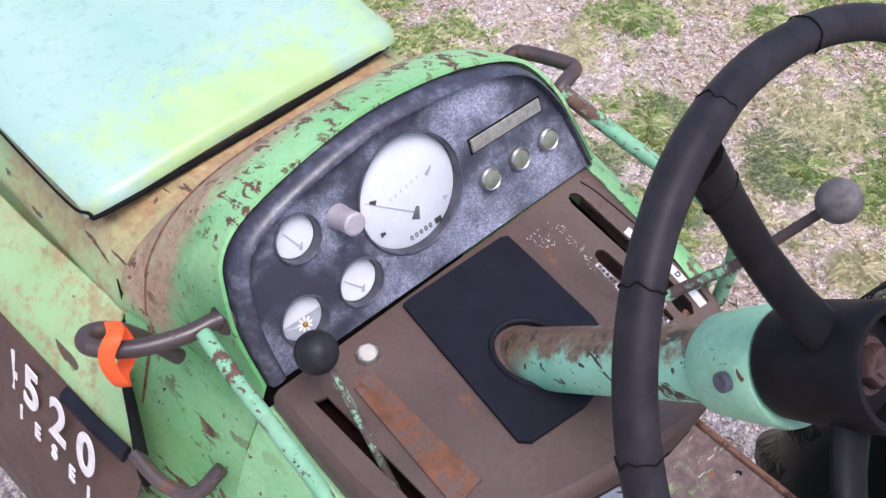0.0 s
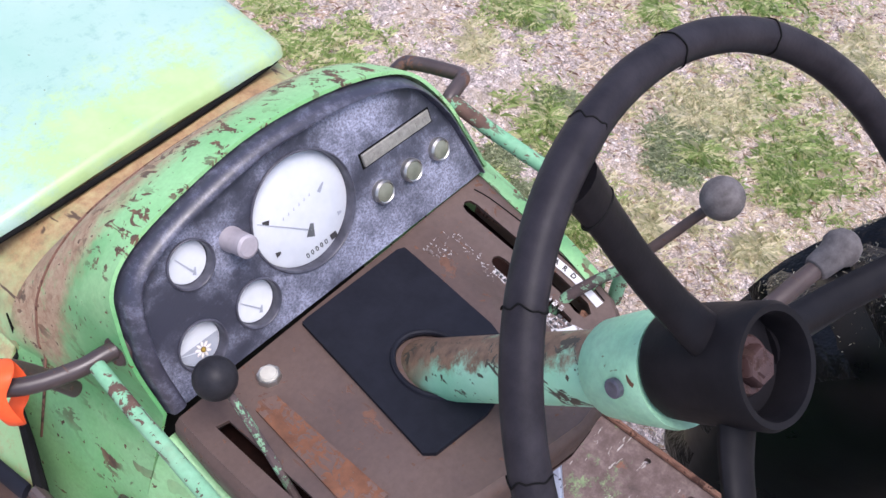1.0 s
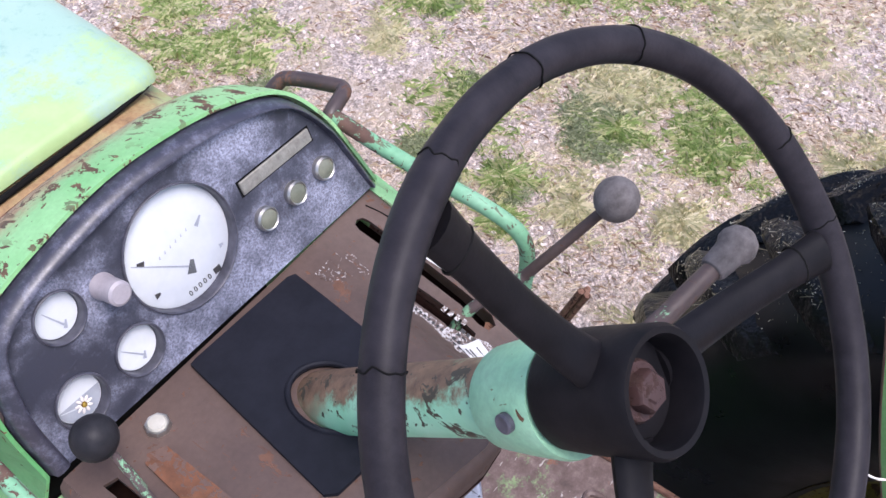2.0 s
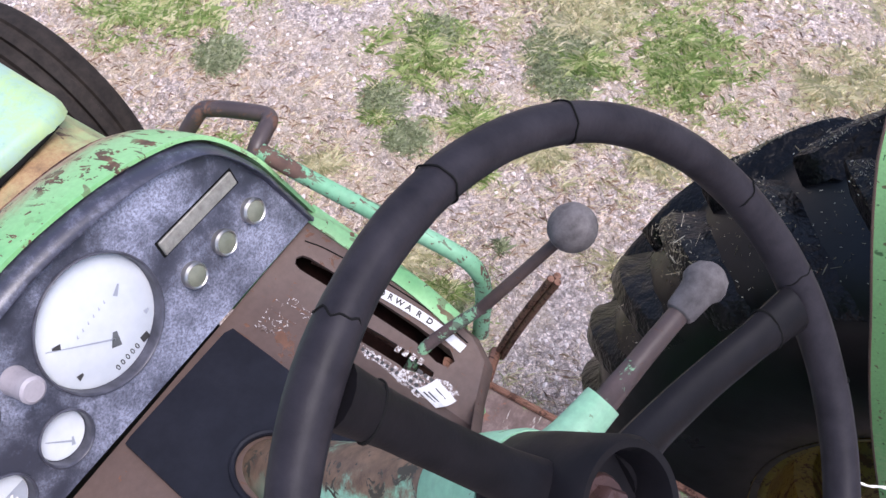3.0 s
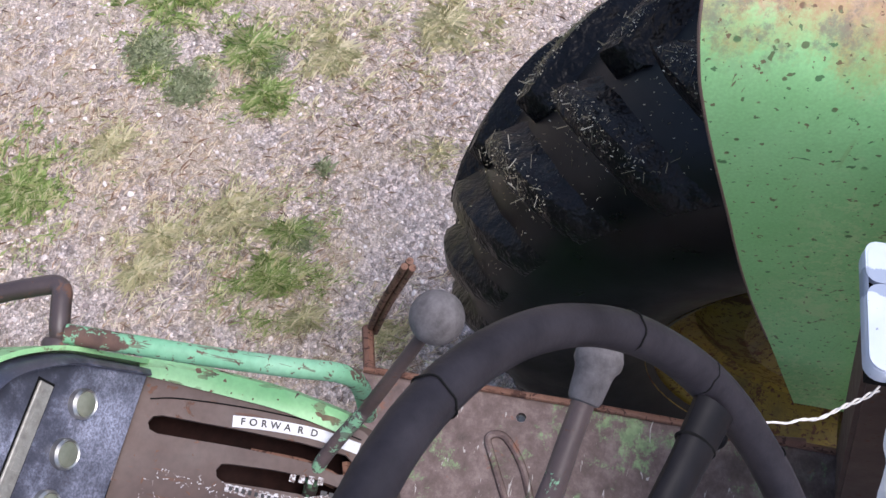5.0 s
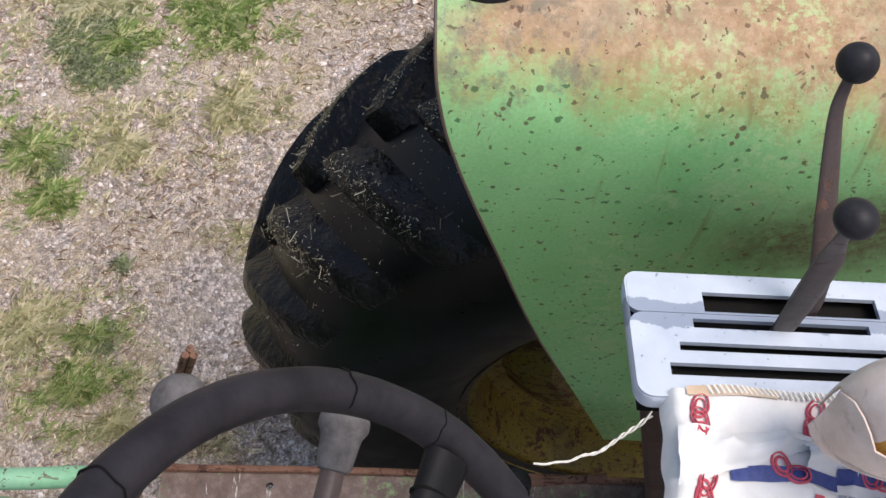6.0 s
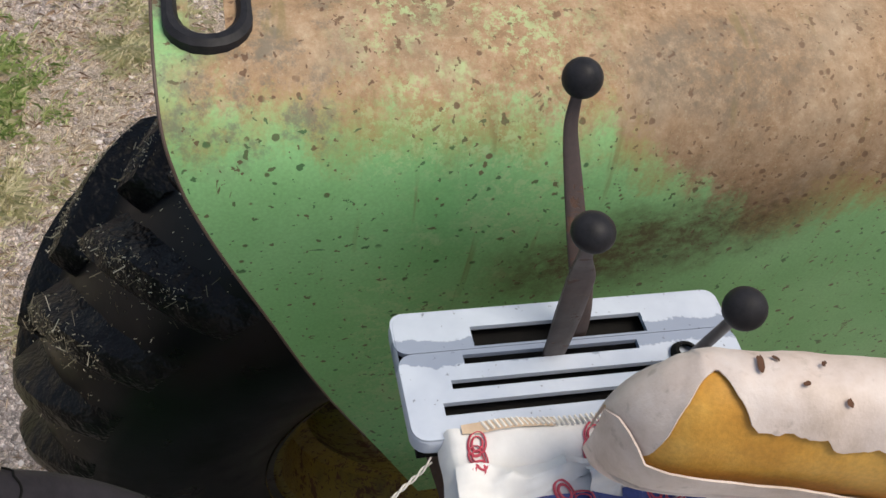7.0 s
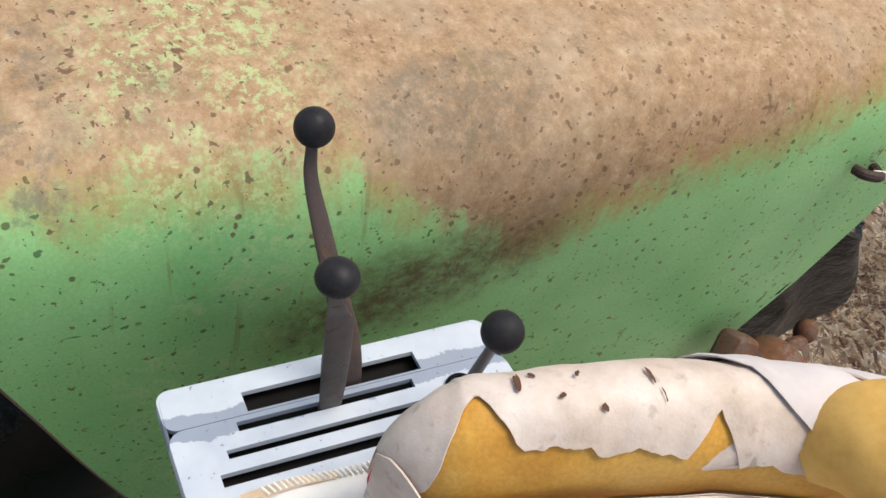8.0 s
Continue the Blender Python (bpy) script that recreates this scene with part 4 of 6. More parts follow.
# choke knob
bm = bmesh.new()
lathe(bm, [(0.0, 0.031), (0.009, 0.031), (0.0115, 0.029), (0.0115, 0.006), (0.0125, 0.004), (0.0125, 0.0)], PNORM, on_panel(-0.0765, 0.120), 24)
part("pull_knob", bm, m_pull, dash, "grey plastic pull knob")
for k, (x, v) in enumerate(((0.097, 0.065), (0.139, 0.066), (0.181, 0.067))):
    bm = bmesh.new()
    lathe(bm, [(0.0125, 0.0), (0.0128, 0.006), (0.0112, 0.0085), (0.0100, 0.0075)], PNORM, on_panel(x, v), 28)
    lamp = part("indicator_lamp", bm, m_steel, dash, "small chrome-rimmed indicator lamp")
    bm = bmesh.new()
    lathe(bm, [(0.0102, 0.0072), (0.006, 0.0088), (0.0, 0.0093)], PNORM, on_panel(x, v), 28)
    part("lens", bm, m_lens, lamp, "cloudy olive lens")
bm = bmesh.new()
block(bm, PM @ Matrix.Translation((0.1350, 0.1070, 0.001)), (0.096, 0.0145, 0.003), 0.0008, 1)
strip = part("name_strip", bm, m_strip, dash, "worn metal name strip")
bm = bmesh.new()
for k in range(9):
    block(bm, PM @ Matrix.Translation((0.095 + k * 0.0100, 0.1070, 0.0027)), (0.006, 0.006, 0.0006), 0, 1)
part("strip_print", bm, m_strip, strip)["kind"] = "stuff"
bm = bmesh.new()
block(bm, PM @ Matrix.Translation((0.1350, 0.1070, -0.0006)), (0.101, 0.0185, 0.002), 0.0005, 1)
part("strip_frame", bm, m_crack, dash)

# ---- console below the dash ----
def con_slope(x):
    f = min(1.0, max(0.0, (x - 0.09) / 0.07))
    return -0.12 + 0.37 * f * f * (3 - 2 * f)


def on_con(x, y, out=0.0):
    """The console's top: nearly level beside the column, falling away to the gear slots."""
    e = 0.002
    z = 1.733 + y * con_slope(x)
    zx = (1.733 + y * con_slope(x + e) - z) / e
    n = Vector((-zx, -con_slope(x), 1)).normalized()
    return Vector((x, y, z)) + n * out


def con_m(x, y, out=0.0, turn=0.0):
    n = (on_con(x, y, 1) - on_con(x, y)).normalized()
    ax = (Vector((1, 0, 0)) - n * n.x).normalized()
    m = Matrix((ax, n.cross(ax), n)).transposed().to_4x4()
    return Matrix.Translation(on_con(x, y, out)) @ m @ Matrix.Rotation(radians(turn), 4, "Z")


def con_plate(outer, holes, thick, lift=0.0):
    bm = plate(outer, holes, thick, Matrix.Identity(4))
    for k in range(-9, 12):
        for co, no in (((k * 0.022, 0, 0), (1, 0, 0)), ((0, k * 0.03, 0), (0, 1, 0))):
            bmesh.ops.bisect_plane(bm, geom=list(bm.verts) + list(bm.edges) + list(bm.faces), plane_co=co, plane_no=no)
    for v in bm.verts:
        v.co = on_con(v.co.x, v.co.y, v.co.z + lift)
    return bm


console = Unit("dash_console", "brown steel console with lever slots and worn decals")
outl = [(-0.198, 0.004), (-0.203, -0.05), (-0.206, -0.12), (-0.204, -0.19), (-0.188, -0.222), (-0.132, -0.239), (-0.074, -0.257), (-0.018, -0.270), (0.039, -0.281), (0.075, -0.278), (0.105, -0.260), (0.18, -0.226), (0.218, -0.213), (0.232, -0.19), (0.237, -0.14), (0.236, -0.06), (0.233, 0.004)]
SL1 = [(0.185, -0.020), (0.187, -0.013), (0.193, -0.010), (0.199, -0.013), (0.2015, -0.020), (0.2055, -0.080), (0.2080, -0.140), (0.2070, -0.180), (0.200, -0.190), (0.190, -0.187), (0.188, -0.176), (0.1925, -0.150), (0.1905, -0.09)]
SL2 = [(0.158, -0.084), (0.161, -0.078), (0.167, -0.076), (0.173, -0.079), (0.1745, -0.085), (0.1785, -0.12), (0.1800, -0.150), (0.1775, -0.180), (0.160, -0.186), (0.1585, -0.168), (0.1635, -0.15), (0.1615, -0.12)]
SLL = [(-0.182, -0.030), (-0.169, -0.034), (-0.176, -0.21), (-0.188, -0.21)]
part("console_top", con_plate(outl, [SL1, SL2, SLL], 0.004), m_brown, console)
rows = []
for d, z in ((0.0, -0.001), (0.005, -0.006), (0.007, -0.02), (0.0, -0.07), (-0.02, -0.13)):
    rows.append([on_con(x + (d if x > 0 else -d), y - (d if y < -0.1 else 0)) + Vector((0, 0, z)) for x, y in outl])
bm = bmesh.new()
grid(bm, rows)
part("console_skirt", bm, m_brown, console, "brown console side walls", 50)
# dark sheet under the slots, interior shade painted into its rust colour
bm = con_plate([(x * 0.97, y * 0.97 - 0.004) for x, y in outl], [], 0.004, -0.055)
part("slot_shade", bm, m_redvoid, console, "dark rusty sheet painted as shade below the slots")
# quadrant walls inside the slots
for pts in (((0.211, -0.02, -0.012), (0.2245, -0.085, -0.012), (0.227, -0.14, -0.012), (0.2195, -0.195, -0.012)), ((0.190, -0.10, -0.022), (0.192, -0.15, -0.022), (0.186, -0.18, -0.022)), ((0.205, -0.186, -0.016), (0.190, -0.190, -0.016), (0.170, -0.188, -0.016))):
    bm = bmesh.new()
    tube(bm, [on_con(*p) for p in pts], 0.0085, 8, 5, flat=0.5)
    part("quadrant_wall", bm, m_rust, console, "rust red gear quadrant wall")
# crease along the outer edge
bm = bmesh.new()
tube(bm, [on_con(x, y, 0.0008) for x, y in ((0.213, -0.006), (0.2195, -0.03), (0.2265, -0.09), (0.2285, -0.15), (0.2235, -0.19))], 0.0007, 6, 5)
part("edge_crease", bm, m_crack, console, "dark crease along the edge")
# black pad round the column
PAD = [(-0.047, -0.004), (-0.040, -0.003), (0.086, -0.008), (0.0935, -0.012), (0.087, -0.06), (0.080, -0.105), (0.0735, -0.148), (0.062, -0.18), (0.04, -0.203), (-0.01, -0.212), (-0.072, -0.205), (-0.080, -0.196)]
hole = [(0.0335 * math.cos(2 * math.pi * k / 28), -0.138 + 0.043 * math.sin(2 * math.pi * k / 28)) for k in range(28)]
pad = part("rubber_pad", con_plate(PAD, [hole], 0.005, 0.0055), m_pad, console, "matt black rubber pad round the column")
# raised plate beside the left slot
part("patch_plate", con_plate([(-0.146, -0.046), (-0.138, -0.040), (-0.122, -0.048), (-0.130, -0.20), (-0.165, -0.205)], [], 0.003, 0.003), m_patch, console, "rust-spotted raised plate")
bm = bmesh.new()
lathe(bm, [(0.0125, 0.0), (0.0125, 0.004), (0.0115, 0.006), (0.009, 0.0055)], (0, 0.12, 1), on_con(-0.1115, -0.026), 8)
nut = part("switch_nut", bm, m_steel, console, "bright hexagonal switch nut")
bm = bmesh.new()
lathe(bm, [(0.0095, 0.0052), (0.008, 0.008), (0.0, 0.009)], (0, 0.12, 1), on_con(-0.1115, -0.026), 20)
part("switch_cap", bm, m_cap, nut, "pale round cap")


# forward decal along the outer slot
FW = [(0.2115, -0.078), (0.2150, -0.10), (0.2175, -0.125), (0.2185, -0.155), (0.2150, -0.190)]
line = catmull([(x, y, 0) for x, y in FW], 4)
L, R_ = [], []
for i, p in enumerate(line):
    t = (line[min(i + 1, len(line) - 1)] - line[max(i - 1, 0)]).normalized()
    L.append(on_con(p.x - t.y * 0.0052, p.y + t.x * 0.0052, 0.0012))
    R_.append(on_con(p.x + t.y * 0.0052, p.y - t.x * 0.0052, 0.0012))
bm = bmesh.new()
grid(bm, [L, R_])
dec = part("forward_decal", bm, m_decal, console, "scuffed white gear decal")
for ch, f in zip("FORWARD", (0.10, 0.20, 0.30, 0.40, 0.50, 0.60, 0.70)):
    k = f * (len(line) - 1)
    i = int(k)
    p = line[i].lerp(line[i + 1], k - i)
    t = (line[i + 1] - line[i]).normalized()
    part("decal_letter", text_mesh(ch, 0.0088, con_m(p.x, p.y, 0.0018, math.degrees(math.atan2(t.y, t.x))), 0.0004, 1, 0.0002), m_bar, dec)
part("shift_decal", con_plate([(0.150, -0.088), (0.157, -0.086), (0.160, -0.150), (0.178, -0.196), (0.174, -0.212), (0.142, -0.186)], [], 0.0008, 0.0012), m_worndecal, console, "scratched white shift pattern decal")
bm = bmesh.new()
for k in range(4):
    for j in range(5):
        block(bm, con_m(0.148 + k * 0.007, -0.166 - 0.0065 * j - k * 0.001, 0.0016), (0.004, 0.004 if (k + j) % 3 else 0.0055, 0.0006), 0, 1)
for j in range(12):
    block(bm, con_m(0.1535, -0.092 - j * 0.0055, 0.0016), (0.004, 0.003, 0.0006), 0, 1)
part("decal_print", bm, m_bar, console)["kind"] = "stuff"
# white paper label with lines of print at the outer corner
label = part("paper_label", con_plate([(0.150, -0.176), (0.173, -0.186), (0.166, -0.212), (0.142, -0.203)], [], 0.0006, 0.0026), m_decal, console, "small white paper label with black print")
for j in range(4):
    bm = bmesh.new()
    block(bm, con_m(0.1495 + 0.0042 * j, -0.1915 - 0.0016 * j, 0.0032, 76), (0.017 - 0.003 * (j % 2), 0.0014, 0.0005), 0, 1)
    part("print_bar", bm, m_bar, label)
bm = bmesh.new()
for j in range(4):
    block(bm, con_m(0.1755 + 0.001 * j, -0.140 - j * 0.008, 0.0012), (0.007, 0.005, 0.0006), 0, 1)
part("worn_print", bm, m_worndecal, console, "flaking white lettering")["kind"] = "stuff"
bm = bmesh.new()
for j in range(70):
    u_, v_ = rng.uniform(), rng.uniform()
    block(bm, con_m(0.108 + u_ * 0.05, -0.022 - v_ * 0.045 * (0.4 + u_), 0.0008, rng.uniform(0, 180)), (rng.uniform(0.001, 0.006), 0.0007, 0.0006), 0, 1)
for j in range(60):
    u_ = rng.uniform()
    block(bm, con_m(0.1435 + rng.normal(0, 0.002), -0.075 - 0.09 * u_, 0.0008, rng.uniform(0, 180)), (rng.uniform(0.001, 0.005), 0.0007, 0.0006), 0, 1)
part("worn_mark", bm, m_worndecal, console, "rubbed remains of a pale stencil")["kind"] = "stuff"

# left hand lever
lever = Unit("throttle_lever", "green rod lever with a black ball knob in a console slot")
bm = bmesh.new()
tube(bm, [on_con(-0.178, -0.155, -0.06), on_con(-0.174, -0.11, -0.005), (-0.170, -0.066, 1.778), (-0.168, -0.034, 1.798)], [0.0042, 0.0042, 0.0040, 0.0036], 10)
part("rod", bm, m_flaked, lever)
bm = bmesh.new()
ball(bm, (-0.172, -0.030, 1.81), 0.0205, 24)
part("knob", bm, m_knob, lever, "black ball knob")

# ---- steering ----
def column_paint():
    """Mint enamel scratched to dark metal, rusted brown along the tube's upper side."""
    k = Nodes("rusted_mint_column", 0.5)
    c = k.ramp(k.noise(14, 5), (0.3, (0.18, 0.47, 0.28)), (0.7, (0.33, 0.60, 0.42)))
    up = k.math("ADD", k.math("MULTIPLY", k.math("ADD", k.axis("Y"), 0.412), 0.747), k.math("MULTIPLY", k.math("SUBTRACT", k.axis("Z"), 2.050), 0.665))
    w = k.math("ADD", up, k.math("MULTIPLY", k.math("SUBTRACT", k.noise(35, 6, 0.75), 0.5), 0.05))
    rust = k.ramp(k.noise(80, 5, 0.7), (0.3, (0.09, 0.055, 0.035)), (0.7, (0.24, 0.15, 0.09)))
    c = k.mix(k.step(w, 0.014, 0.026), c, rust)
    low = k.step(k.math("ADD", k.axis("Y"), k.math("MULTIPLY", k.noise(40, 5), 0.05)), -0.14, -0.10)
    c = k.mix(k.math("MULTIPLY", low, 0.85), c, rust)
    s = k.math("MAXIMUM", k.step(k.noise(1, 4, 0.65, stretch=(60, 24, 60), dist=0.8), 0.60, 0.62), k.step(k.noise(110, 2), 0.67, 0.69))
    k.color(k.mix(s, c, (0.05, 0.045, 0.03)))
    k.bump(k.math("SUBTRACT", k.math("MULTIPLY", k.noise(180, 2), 0.2), s), 0.4, 0.001)
    return k.m


m_column = column_paint()
WC = Vector((0.003, -0.412, 2.050))
WA = 43.8
WN = Vector((0, -math.cos(radians(WA)), math.sin(radians(WA))))
WV = Vector((0, math.sin(radians(WA)), math.cos(radians(WA))))
WX = (Vector((1, 0, 0)) - WN * 0.025).normalized()
WN = WX.cross(WV)
# the column leans a little less than the wheel
CA = 48.3
CN = Vector((0, -math.cos(radians(CA)), math.sin(radians(CA))))


def on_wheel(ang, r, out=0.0):
    a = radians(ang)
    return WC + WX * (r * math.cos(a)) + WV * (r * math.sin(a)) + WN * out


wheel = Unit("steering_wheel", "worn black three-spoke steering wheel with cracked rim")
RW = 0.2150
bm = bmesh.new()
nseg = 120
rings = []
for i in range(nseg):
    a = 360 * i / nseg
    fat = 1.0
    for s in (112, -13, -128):
        d = abs((a - s + 180) % 360 - 180)
        fat += 0.08 * max(0.0, 1 - d / 14)
    fat += 0.03 * noise.noise((i * 0.35, 1, 1))
    r = 0.0124 * fat
    rings.append([bm.verts.new(on_wheel(a, RW + r * 0.95 * math.cos(b), r * math.sin(b))) for b in (2 * math.pi * k / 16 for k in range(16))])
for i in range(nseg):
    A, B = rings[i], rings[(i + 1) % nseg]
    for k in range(16):
        bm.faces.new((A[k], A[(k + 1) % 16], B[(k + 1) % 16], B[k]))
rim = part("rim", bm, m_rim, wheel, "grey-black rim, cracked in places")
for a, cov in ((80.4, 1.0), (54.9, 1.0), (134.5, 0.9), (-8.0, 1.0), (104, 0.7), (158, 0.8), (-30, 0.6), (12, 0.9), (-70, 1), (-150, 1)):
    bm = bmesh.new()
    pts = []
    for k in range(13):
        b = radians(-60 + 240 * cov * k / 12)
        w = 1.2 * noise.noise((k * 0.5, a, 3))
        pts.append(on_wheel(a + w, RW + 0.0127 * 0.97 * math.cos(b), 0.0128 * math.sin(b)))
    tube(bm, pts, [0.0001] + [0.0006] * 11 + [0.0001], 6, 2)
    part("crack", bm, m_crack, rim)
for s in (112, -13, -128):
    bm = bmesh.new()
    side = WX * -math.sin(radians(s)) + WV * math.cos(radians(s))
    tube(bm, [on_wheel(s, 0.030, -0.030), on_wheel(s, 0.07, -0.030), on_wheel(s, 0.12, -0.022), on_wheel(s, 0.165, -0.010), on_wheel(s, 0.203, 0.0)], [0.0175, 0.0148, 0.0138, 0.0138, 0.0165], 14, 5, flat=0.62, up=side)
    sp = part("spoke", bm, m_hubb, wheel, "flat black spoke")
    bm = bmesh.new()
    ring = [on_wheel(s, 0.178, -0.007) + (side * math.cos(b) + WN * math.sin(b) * 0.62) * 0.0150 for b in (2 * math.pi * k / 14 for k in range(14))]
    tube(bm, ring, 0.0011, 5, 2, closed=True)
    part("seam", bm, m_crack, sp)
bm = bmesh.new()
lathe(bm, [(0.0, -0.024), (0.034, -0.024), (0.034, -0.004), (0.036, 0.002), (0.0405, 0.0025), (0.043, -0.002), (0.0425, -0.025), (0.042, -0.055), (0.0405, -0.078), (0.038, -0.083), (0.0, -0.083)], WN, WC, 48)
part("hub", bm, m_hubb, wheel, "deep black hub cup")
bm = bmesh.new()
lathe(bm, [(0.0, -0.007), (0.007, -0.0075), (0.0085, -0.009), (0.0125, -0.009), (0.0145, -0.0115), (0.0145, -0.023)], WN, WC, 6)
lathe(bm, [(0.0135, -0.019), (0.019, -0.019), (0.021, -0.022), (0.021, -0.026)], WN, WC, 24)
part("hub_bolt", bm, m_bolt, wheel, "rusty hexagonal centre bolt")
column = Unit("steering_column", "mint green steering column with chipped paint")
bm = bmesh.new()
lathe(bm, [(0.030, -0.083), (0.0435, -0.083), (0.0447, -0.088), (0.042, -0.120), (0.0385, -0.149), (0.034, -0.157), (0.029, -0.158)], CN, WC, 48)
collar = part("collar", bm, m_smooth, column, "flared mint green collar")
sc = on_wheel(170, 0.0433, -0.108)
sn = (sc - (WC - CN * 0.108)).normalized()
bm = bmesh.new()
lathe(bm, [(0.0, 0.0005), (0.006, 0.0012), (0.0075, 0.0), (0.0075, -0.004)], sn, sc, 20)
part("screw", bm, m_gring, collar, "slotted screw head")
bm = bmesh.new()
lathe(bm, [(0.029, -0.15), (0.0305, -0.165), (0.0305, -0.47)], CN, WC, 40)
part("tube", bm, m_column, column, "round column tube, rusty along its top")
bm = bmesh.new()
tube(bm, [on_con(0.0345 * math.cos(a), -0.138 + 0.044 * math.sin(a), 0.006) for a in (2 * math.pi * k / 24 for k in range(24))], 0.003, 8, 2, closed=True)
part("boot", bm, m_pad, column, "black rubber ring at the column's foot")
# green shift sleeve and lever at the column's far side
gear = Unit("gear_lever", "bare steel gear lever with grey knob in a mint sleeve")
K2 = Vector((0.254, -0.375, 1.912))
S2 = Vector((0.133, -0.352, 1.882))
bm = bmesh.new()
tube(bm, [(0.045, -0.315, 1.845), (0.07, -0.328, 1.858), (0.10, -0.342, 1.87), S2 + Vector((0.006, 0, 0.003))], [0.016, 0.020, 0.018, 0.0155], 16)
part("sleeve", bm, m_smooth, gear, "mint green cast sleeve")
bm = bmesh.new()
tube(bm, [S2 - Vector((0.01, 0, 0.004)), S2.lerp(K2, 0.4), K2 - (K2 - S2) * 0.12], [0.0095, 0.009, 0.0085], 12, 3)
part("rod", bm, m_blade, gear, "scuffed brown rod")
bm = bmesh.new()
tube(bm, [S2.lerp(K2, 0.03), S2.lerp(K2, 0.2), S2.lerp(K2, 0.34)], [0.0098, 0.0096, 0.0088], 12, 3)
part("painted_length", bm, m_flaked, gear, "flaking green paint on the rod")
ax = (K2 - S2).normalized()
bm = bmesh.new()
lathe(bm, [(0.0, 0.019), (0.008, 0.018), (0.0145, 0.013), (0.0178, 0.005), (0.0178, -0.001), (0.0148, -0.006), (0.0140, -0.010), (0.0125, -0.027), (0.011, -0.030), (0.009, -0.031)], ax, K2, 28)
part("knob", bm, m_knobgrey, gear, "weathered grey mushroom knob")
shift = Unit("shift_lever", "brown and green shift lever with grey ball knob")
K1 = Vector((0.290, -0.250, 1.850))
bm = bmesh.new()
tube(bm, [(0.170, -0.150, 1.655), (0.190, -0.158, 1.690), (0.215, -0.176, 1.716), (0.240, -0.200, 1.745)], [0.0064, 0.0064, 0.0064, 0.0062], 12)
part("crank", bm, m_flaked, shift, "chipped green cranked base")
bm = bmesh.new()
tube(bm, [(0.236, -0.196, 1.741), (0.262, -0.222, 1.793), K1], [0.0062, 0.0058, 0.0054], 12, 3)
part("rod", bm, m_blade, shift, "bare brown rod")
bm = bmesh.new()
ball(bm, K1, 0.0225, 24)
part("knob", bm, m_knobgrey, shift, "weathered grey ball knob")

# ---- grab rails ----
for side in (-1, 1):
    rail = Unit("grab_rail", "green grab rail with a bare brown handle beside the dash")

    def mir(x, y, z):
        return Vector((x if side > 0 else -x - 0.004, y, z))

    bm = bmesh.new()
    if side > 0:
        grip = [(0.224, 0.056, 1.802), (0.236, 0.058, 1.812), (0.255, 0.063, 1.814), (0.268, 0.067, 1.813), (0.273, 0.073, 1.812), (0.272, 0.082, 1.811), (0.262, 0.112, 1.808), (0.254, 0.130, 1.806), (0.249, 0.138, 1.803), (0.238, 0.143, 1.793), (0.222, 0.147, 1.775), (0.20, 0.150, 1.74)]
    else:
        grip = [(-0.203, 0.060, 1.800), (-0.219, 0.064, 1.801), (-0.245, 0.069, 1.800), (-0.283, 0.085, 1.800), (-0.309, 0.107, 1.800), (-0.316, 0.122, 1.799), (-0.306, 0.132, 1.795), (-0.285, 0.126, 1.785), (-0.262, 0.119, 1.752), (-0.24, 0.112, 1.71)]
    tube(bm, grip, 0.0085, 14, 6)
    part("handle", bm, m_pipe, rail, "bare brown pipe handle")
    bm = bmesh.new()
    tube(bm, [mir(0.232, 0.050, 1.815), mir(0.236, -0.005, 1.806), mir(0.240, -0.07, 1.800), mir(0.245, -0.135, 1.795), mir(0.255, -0.172, 1.772), mir(0.260, -0.184, 1.730), mir(0.258, -0.186, 1.65)], 0.0085 if side > 0 else 0.0076, 14, 6)
    part("bar", bm, m_railgreen, rail, "green painted bar")
    bm = bmesh.new()
    lathe(bm, [(0.0, 0.004), (0.014, 0.004), (0.016, 0.0), (0.016, -0.004)], (side, 0, 0.3), mir(0.226, 0.056, 1.803) if side > 0 else Vector((-0.209, 0.061, 1.799)), 20)
    part("flange", bm, m_pipe, rail)

# left side: orange loop, latch strap and model letters
loop = thing("plastic_loop", "bright orange plastic loop hung on the handle", "tag")
bm = bmesh.new()
c = Vector((-0.298, 0.100, 1.788))
pd = Vector((-0.76, 0.65, 0)).normalized()
sd = Vector((0.65, 0.76, 0)).normalized()
ring = [c + Vector((0, 0, 0.033 * math.sin(a))) + sd * (0.023 + 0.004 * math.sin(2 * a)) * math.cos(a) + pd * 0.004 * math.sin(3 * a) for a in (2 * math.pi * k / 24 for k in range(24))]
tube(bm, ring, 0.0075, 10, 2, closed=True, flat=0.18, up=pd)
part("band", bm, m_orange, loop)
side_panel = Unit("side_emblem", "brown painted side stripe with white model letters")
rows = []
for y in (0.10, 0.12, 0.3, 0.6, 1.0, 1.4):
    e = 0.0 if y > 0.11 else 0.006
    f = (y - 0.1) * 0.05
    rows.append([Vector((-x - f + e, y, z)) for x, z in ((0.318, 1.594), (0.326, 1.578), (0.346, 1.530), (0.368, 1.470), (0.388, 1.40), (0.40, 1.30))])
part("stripe", sheet(rows, 0.004), m_decalbrown, side_panel)
rows = []
for y in (0.10, 0.2, 0.4, 0.7, 1.0, 1.4):
    f = (y - 0.1) * 0.05
    g = max(0.0, 1 - (y - 0.1) / 0.3)
    rows.append([Vector((-x - f, y + g * s, z)) for x, z, s in ((0.240, 1.668, 0.128), (0.252, 1.658, 0.122), (0.270, 1.643, 0.10), (0.290, 1.626, 0.055), (0.308, 1.606, 0.018), (0.316, 1.590, 0.004))])
